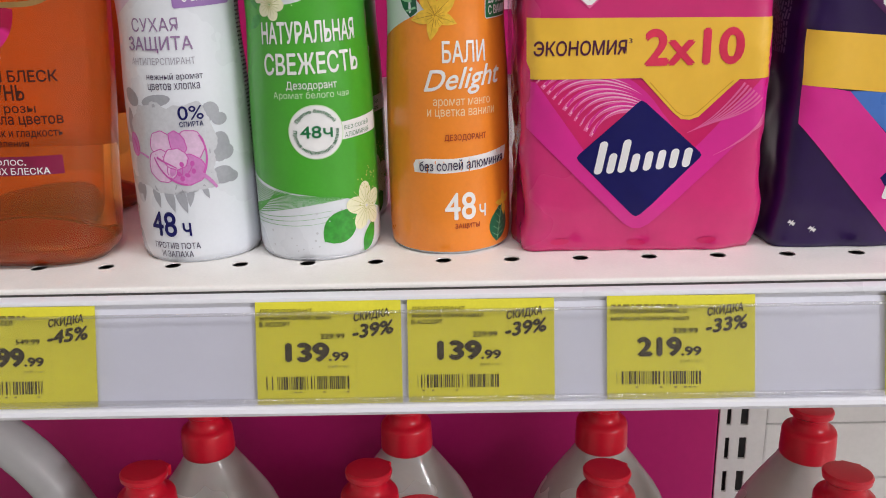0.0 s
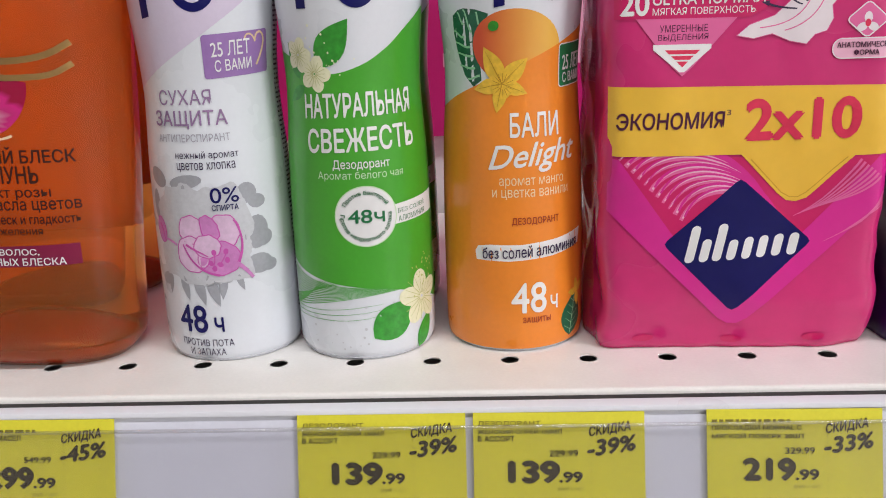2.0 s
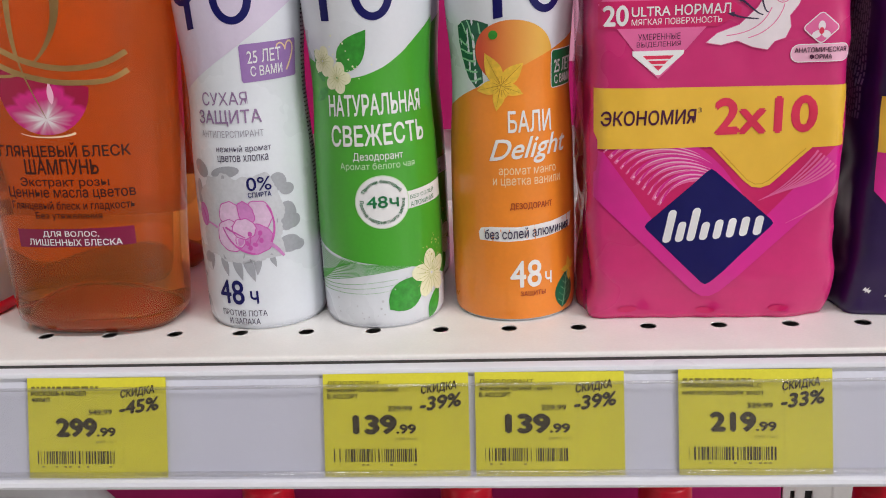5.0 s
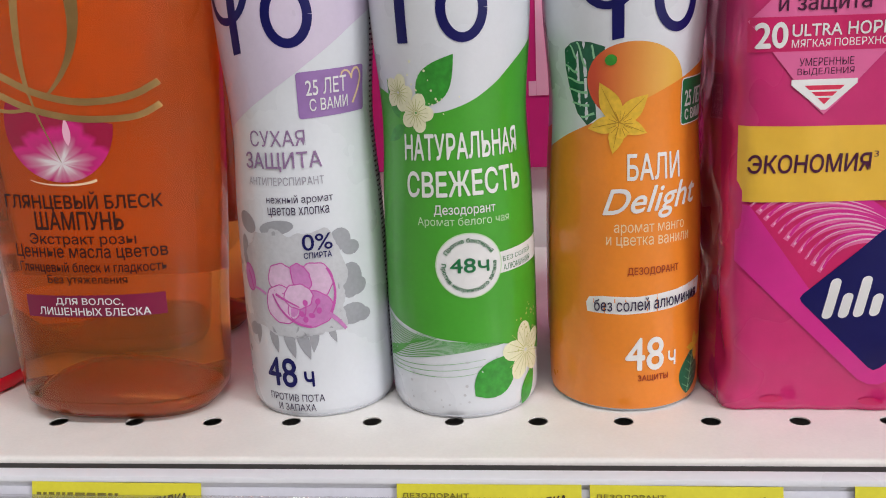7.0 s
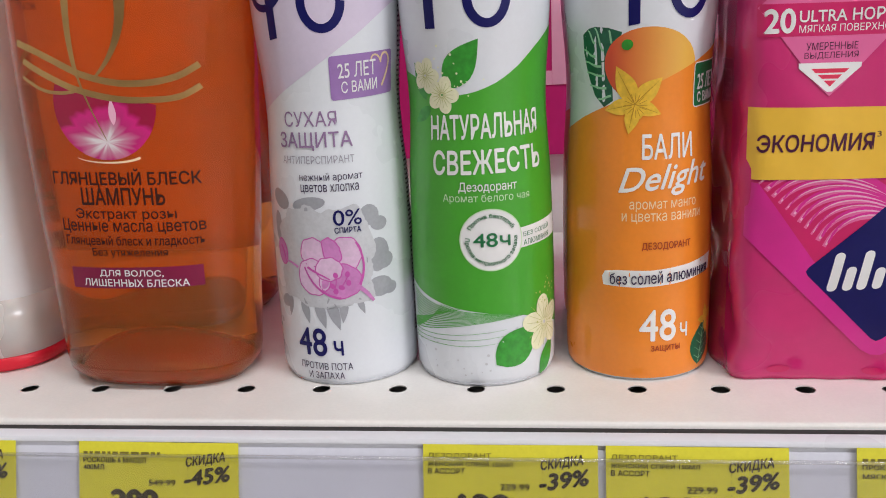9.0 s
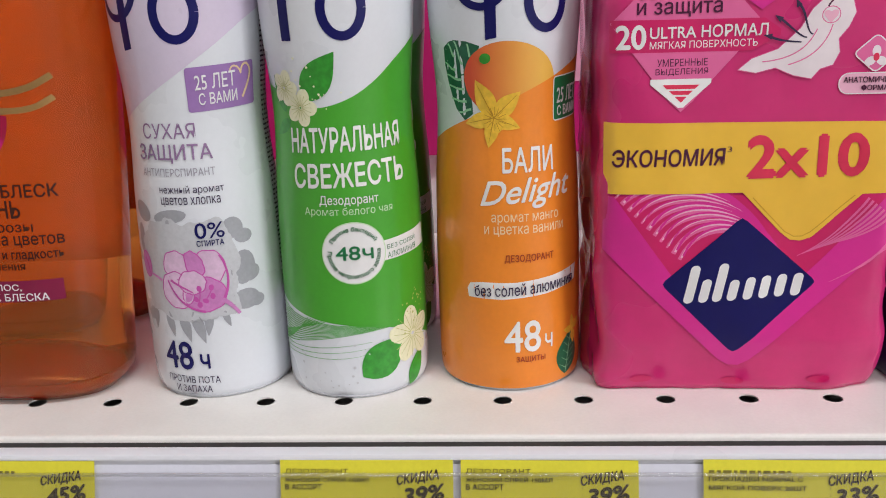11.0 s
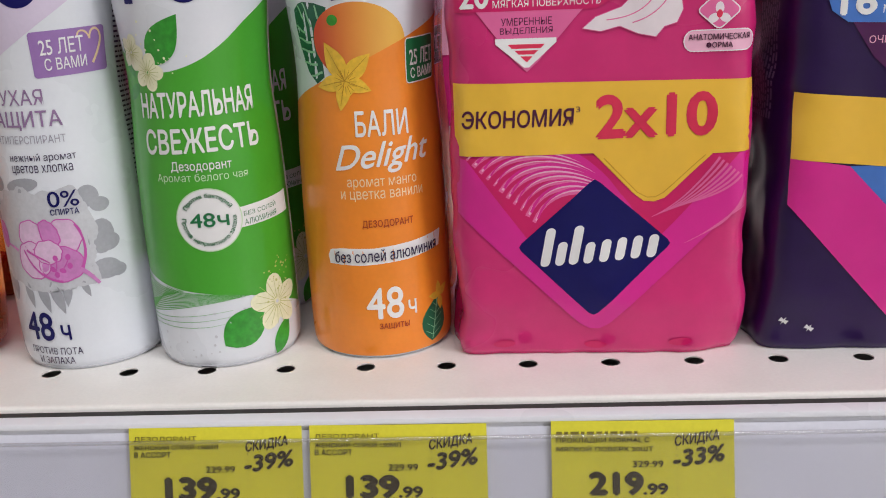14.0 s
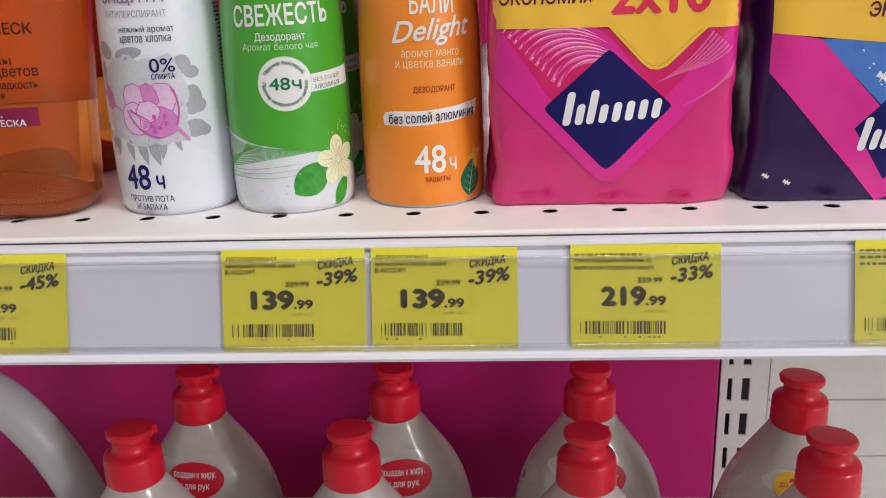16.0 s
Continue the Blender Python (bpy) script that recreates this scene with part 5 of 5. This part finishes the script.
    for (u0, u1, v0, v1, lines) in ((217.4, 237.4, 118.8, 124.4, (("ДЫШАЩИЙ", 219.6, 233.6, 121.6, 123.6), ("ВЕРХНИЙ СЛОЙ", 220, 232.6, 119.6, 121.0))), (220.0, 239.0, 91.2, 96.8, (("АНАТОМИЧЕСКАЯ", 221.2, 237.8, 94.2, 95.8), ("ФОРМА", 226.0, 233.0, 92.0, 93.6)))):
        ring = rounded(u0, u1, v0, v1, 2.6)
        if v0 < 100:
            pr("pill", poly(ring), 0.34, M_PINKPALE)
        pr("pill_line", poly(*stroke(ring + [ring[0]], 0.3)), 0.38, M_PLUM if v0 > 100 else M_PAD)
        for s, a, b, p, q in lines:
            pr("lettering", text(s, a, b, p, q, bold=0.004), 0.42, M_PLUM)
    pr("sign_line", poly(*stroke(bezier((219.6, 118.6), (217, 117), (216, 116), (215.4, 114.8)), 0.3, 0.5)), 0.46, M_PLUM)
    tri = rounded(-4.2, 4.2, -4.2, 4.2, 1.4)
    tri = [(229.2 + (a - b) * 0.7071, 102.0 + (a + b) * 0.62) for a, b in tri]
    pr("sign", poly(tri), 0.34, M_PINKLIGHT)
    pr("sign_line", poly(*stroke(tri + [tri[0]], 0.35)), 0.40, M_PAD)
    pr("sign_flower", poly(*blossom(229.2, 100.8, 3.2, 3, 90, 0.36)), 0.42, M_PAD)
    pr("sign_drop", poly(ellipse(229.2, 101.0, 0.8, 1.1, 0, 12)), 0.46, M_REDTEXT)
    # clear seam film standing off the side
    bm = bmesh.new()
    prev = None
    for i in range(110):
        z = 0.002 + 0.165 * i / 109
        row = []
        for j in range(9):
            t = j / 8
            fold = noise.noise(Vector((z * 55, t * 2.0, 1))) + 0.6 * noise.noise(Vector((z * 150, t * 4, 5)))
            row.append(bm.verts.new((-w - 0.0010 - 0.0022 * math.sin(math.pi * t) - 0.0012 * fold * math.sin(math.pi * t), -0.026 + 0.030 * t + 0.002 * fold, z)))
        if prev:
            for a in range(8):
                bm.faces.new((prev[a], prev[a + 1], row[a + 1], row[a]))
        prev = row
    part("seam_film", bm, M_FILM, pk, "loose clear film seam", smooth=True)
    return pk


def purple_pack(x, y, turn):
    seed, w = 2.3, 0.0435
    pk = thing("pad_pack", pose(x, y, SHELF_Z + 0.0003, 0, 0, turn), "dark purple film pack of night pads with a yellow band", "pad pack", "pad packs on the shelf")
    skin = pack_front(seed, w)
    part("bag", pack_body(seed, w), M_PURPLE, pk, "crumpled dark purple plastic film", smooth=True, sharp=60)
    c, E = 291.0, 40.5

    def pr(name, bm, lift, mat, label="", step=1.6):
        return printed(name, shifted(bm, -c), skin, 0.12 + 0.6 * lift, mat, pk, label, step)

    rng = random.Random(4)
    pr("violet_diamond", poly([(c - E, 141), (261, 128), (254, 118), (254, 112), (270, 88), (281, 78), (c, 84), (c + E, 100), (c + E, 141)]), 0.25, M_VIOLETPRINT, "violet diamond")
    pr("blue_triangle", poly([(266, 58), (293, 31), (320, 58)]), 0.28, M_BLUEPRINT, "starry blue triangle")
    pr("chevron", poly([(c - E, 61), (c - E, 47), (293, -0.5), (297, 1.5), (c + E, 41), (c + E, 60), (315, 57), (293, 30), (266.5, 58)]), 0.32, M_MAGENTA, "magenta chevron")
    pr("band", poly([(c - E, 60.4), (c, 56.0), (c + E, 54), (c + E, 73.0), (c, 75.2), (c - E, 79.0)]), 0.45, M_YELLOW, "yellow band")
    pr("diamond", poly([(294, 41.5), (281, 27.0), (294, 8), (313, 27)]), 0.42, M_NAVY, "navy diamond")
    pr("maker_mark", logo_strokes(298, 26, 31, 12), 0.55, M_WHITEINK)
    pr("lettering", text("ЭКОНОМИЯ", 281.0, 313.0, 64.6, 69.4, bold=0.016, slant=0.08, rise=-0.03), 0.52, M_PLUM)
    pr("band", poly([(254.2, 111.6), (258, 100.5), (262.4, 97.4), (c + E, 94.0), (c + E, 108.4)]), 0.36, M_BLUEPRINT, "blue band")
    pr("lettering", text("16", 260.4, 269.2, 99.4, 106.2, bold=0.03), 0.42, M_WHITEINK)
    pr("lettering", text("ULTRA", 271.2, 288.0, 102.6, 106.2, bold=0.01), 0.42, M_WHITEINK)
    pr("lettering", text("МЯГКАЯ ПОВЕРХНОСТЬ", 271.2, 303.0, 99.4, 101.6), 0.42, M_WHITEINK)
    pr("lettering", text("НОЧНАЯ", 274.6, 300.0, 115.6, 120.2, bold=0.004), 0.36, M_WHITEINK)
    pr("lettering", text("защита", 272.6, 298.0, 109.6, 115.2, bold=0.004), 0.36, M_WHITEINK)
    pr("lettering", text("ОЧЕНЬ ИНТЕНСИВНЫЕ", 268.4, 299.0, 91.6, 93.6), 0.36, M_PINKPALE)
    pr("lettering", text("ВЫДЕЛЕНИЯ", 275.0, 292.0, 89.0, 91.0), 0.36, M_PINKPALE)
    pr("drop_sign", poly([(273.6, 88.2), (291.6, 87.2), (291.2, 86), (283.0, 79.6), (281.6, 79.8), (273.8, 86.8)]), 0.36, M_WHITEINK)
    pr("drop_sign_fill", poly([(277, 86.6), (288.4, 86.0), (287.2, 84.8), (278.2, 85.4)], [(278.8, 84.8), (286.6, 84.3), (285.4, 83.2), (280, 83.6)], [(280.6, 83.0), (284.8, 82.7), (282.6, 80.8)]), 0.42, M_REDTEXT)
    moon = arc(286.4, 127.5, 4.6, 4.6, 100, 350, 24) + arc(288.0, 129.1, 3.8, 3.8, 345, 105, 20)
    pr("moon", poly(moon), 0.36, M_WHITEINK, "white crescent moon")

    def star(u, v, r):
        return [(u + (r if i % 2 == 0 else 0.3 * r) * math.cos(math.pi * i / 6), v + (r if i % 2 == 0 else 0.3 * r) * math.sin(math.pi * i / 6)) for i in range(12)]

    for s in ((280.6, 127.6, 2.2), (283.6, 131.0, 1.1), (279.8, 131.2, 1.0), (253.0, 9.8, 1.5), (260.6, 7.4, 1.5), (288, 45, 2.4)):
        pr("star", poly(star(*s)), 0.38, M_WHITEINK)
    pr("star_dust", poly(*[star(u, v, 0.5) for u, v in ((rng.uniform(272, 312), rng.uniform(40, 55)) for _ in range(26)) if v > 58 - (u - 266)]), 0.38, M_WHITEINK)
    dims, crumple = pack_shape(seed, w)
    # columns of small writing down the side, too fine to read
    bm = bmesh.new()
    for k in range(9):
        y = -0.0225 + 0.0019 * k
        z = 0.070
        while z < 0.140:
            ln = rng.uniform(0.0010, 0.0034)
            quad = []
            for dy, dz in ((0, 0), (0, ln), (0.0011, ln), (0.0011, 0)):
                p = Vector((-dims(z + dz)[0], y + dy, z + dz))
                quad.append(bm.verts.new(p - Vector((crumple(p) + 0.0003, 0, 0))))
            bm.faces.new(quad)
            z += ln + 0.0007
    part("side_writing", bm, M_SIDEINK, pk, "faint rows of small writing")
    # clear seam film and small writing on the side
    bm = bmesh.new()
    prev = None
    for i in range(70):
        z = 0.03 + 0.135 * i / 69
        wob = 0.0015 * noise.noise(Vector((z * 60, 13, 1)))
        row = [bm.verts.new((-w - 0.0008 + wob * j - 0.0024 * j / 3, -0.012 + 0.006 * j + 0.003 * noise.noise(Vector((z * 80, j, 12))), z)) for j in range(4)]
        if prev:
            for a in range(3):
                bm.faces.new((prev[a], prev[a + 1], row[a + 1], row[a]))
        prev = row
    part("seam_film", bm, M_FILM, pk, "loose clear film seam", smooth=True)
    return pk


pink_pack(0.1970, 0.0660, 0.0)
purple_pack(0.2900, 0.0655, 0.6)

# ---------------------------------------------------------------- lower shelf: dish soap bottles
SOAP = [(0.0, 0.040, 0.024), (0.003, 0.0425, 0.0265), (0.02, 0.0435, 0.0275), (0.07, 0.0430, 0.0270), (0.11, 0.0415, 0.0262), (0.138, 0.0375, 0.0250), (0.156, 0.0310, 0.0228), (0.170, 0.0215, 0.0185), (0.180, 0.0145, 0.0140), (0.1835, 0.0125, 0.0125), (0.186, 0.0118, 0.0118)]


def soap_skin(u, v, lift):
    a, b = at_height(SOAP, v * MM)
    q = min(abs(u * MM) / a, 0.999)
    return Vector((u * MM, -b * (1 - q**2.3) ** (1 / 2.3) - lift * MM, v * MM))


def soap_bottle():
    b = thing("dish_soap_bottle", pose(0, 0, 0), "milky white dish soap bottle with a red flip cap", "dish soap bottle", "dish soap bottles on the lower shelf")
    part("body", loft(smooth_rings(SOAP, 0.005), 56, 2.3), M_MILK, b, "milky plastic", smooth=True)
    cap = part("cap", loft([(0.184, 0.0126, 0.0126), (0.1848, 0.0133, 0.0133), (0.186, 0.0134, 0.0134), (0.197, 0.0130, 0.0130), (0.1985, 0.0124, 0.0124), (0.1992, 0.0101, 0.0101), (0.200, 0.0084, 0.0084), (0.2048, 0.0081, 0.0081), (0.2062, 0.0092, 0.0092)], 44), M_RED, b, "red flip cap", smooth=True)
    lid = loft([(0.0, 0.0084, 0.0084), (0.0012, 0.0102, 0.0102), (0.0036, 0.0106, 0.0106), (0.0046, 0.0099, 0.0099), (0.0049, 0.0080, 0.0080)], 40)
    box(lid, -0.0042, 0.0042, 0.006, 0.0118, -0.0010, 0.0040, 0.0008)
    bmesh.ops.transform(lid, matrix=pose(0, 0, 0.2052, -5, 0, -35), verts=lid.verts[:])
    part("lid", lid, M_RED, cap, smooth=True)
    return b


soap = soap_bottle()
CAP_TOP = 0.210
soap.matrix_world = pose(-0.0135, 0.067, 0.8902 - CAP_TOP)
soaps = [soap]
for sx, sy, st in ((0.0880, 0.066, 4), (0.1935, 0.063, -3), (0.2965, 0.058, 6), (-0.002, 0.126, -6), (0.1010, 0.128, 5), (0.2015, 0.127, -4), (0.3025, 0.115, 3)):
    soaps.append(copy_thing(soap, pose(sx, sy, 0.8902 - CAP_TOP, 0, 0, st)))


def soap_label(bottle, kind):
    if kind == "yellow":
        printed("round_sticker", poly(ellipse(-9, 161, 7.6, 7.0, 0, 30)), soap_skin, 0.3, M_YELLOW, bottle, "round yellow sticker", step=2)
        printed("lettering", text("2", -9.6, -5.8, 158.4, 165, bold=0.02), soap_skin, 0.4, M_REDTEXT, bottle)
        printed("lettering", text("до", -14.0, -10.6, 160.4, 163), soap_skin, 0.4, M_REDTEXT, bottle)
        printed("fine_print", poly([(-12.6, 156), (-5.6, 156), (-5.6, 157), (-12.6, 157)]), soap_skin, 0.4, M_REDTEXT, bottle)
        return
    printed("red_label", poly(ellipse(3, 158, 15, 9.5, 0, 32)), soap_skin, 0.3, M_REDLABEL, bottle, "red label", step=2)
    a, b = kind
    printed("lettering", text(a, -8, 14, 158.8, 162.4, bold=0.006), soap_skin, 0.4, M_WHITEINK, bottle)
    printed("lettering", text(b, -5, 11, 153.0, 156.6, bold=0.006), soap_skin, 0.4, M_WHITEINK, bottle)


soap_label(soaps[4], ("пощаден к жиру,", "и для рук"))
soap_label(soaps[5], ("пощаден к жиру,", "и для рук"))
soap_label(soaps[6], ("2в1: к жиру,", "и для рук"))
soap_label(soaps[7], "yellow")

# a big white canister, of which the handle shows
can_big = thing("canister", pose(-0.125, 0.10, LOW_Z + 0.0003), "white plastic canister with a big loop handle", "canister")
bm = bmesh.new()
box(bm, -0.07, 0.05, -0.035, 0.045, 0.0, 0.10, 0.012)
part("body", bm, M_WHITEPLASTIC, can_big, smooth=True)
path = bezier((-0.060, 0.09), (-0.052, 0.271), (0.077, 0.271), (0.087, 0.050), 30)
bm = bmesh.new()
prev = None
for i, (px, pz) in enumerate(path):
    a, b = path[max(i - 1, 0)], path[min(i + 1, len(path) - 1)]
    d = math.hypot(b[0] - a[0], b[1] - a[1])
    nx, nz = -(b[1] - a[1]) / d, (b[0] - a[0]) / d
    row = [bm.verts.new((px + 0.0105 * math.cos(t) * nx, -0.005 + 0.012 * math.sin(t), pz + 0.0105 * math.cos(t) * nz)) for t in (2 * math.pi * j / 20 for j in range(20))]
    if prev:
        for j in range(20):
            bm.faces.new((prev[j], prev[(j + 1) % 20], row[(j + 1) % 20], row[j]))
    prev = row
bmesh.ops.recalc_face_normals(bm, faces=bm.faces[:])
part("handle", bm, M_CANISTER, can_big, "thick rounded loop handle", smooth=True)
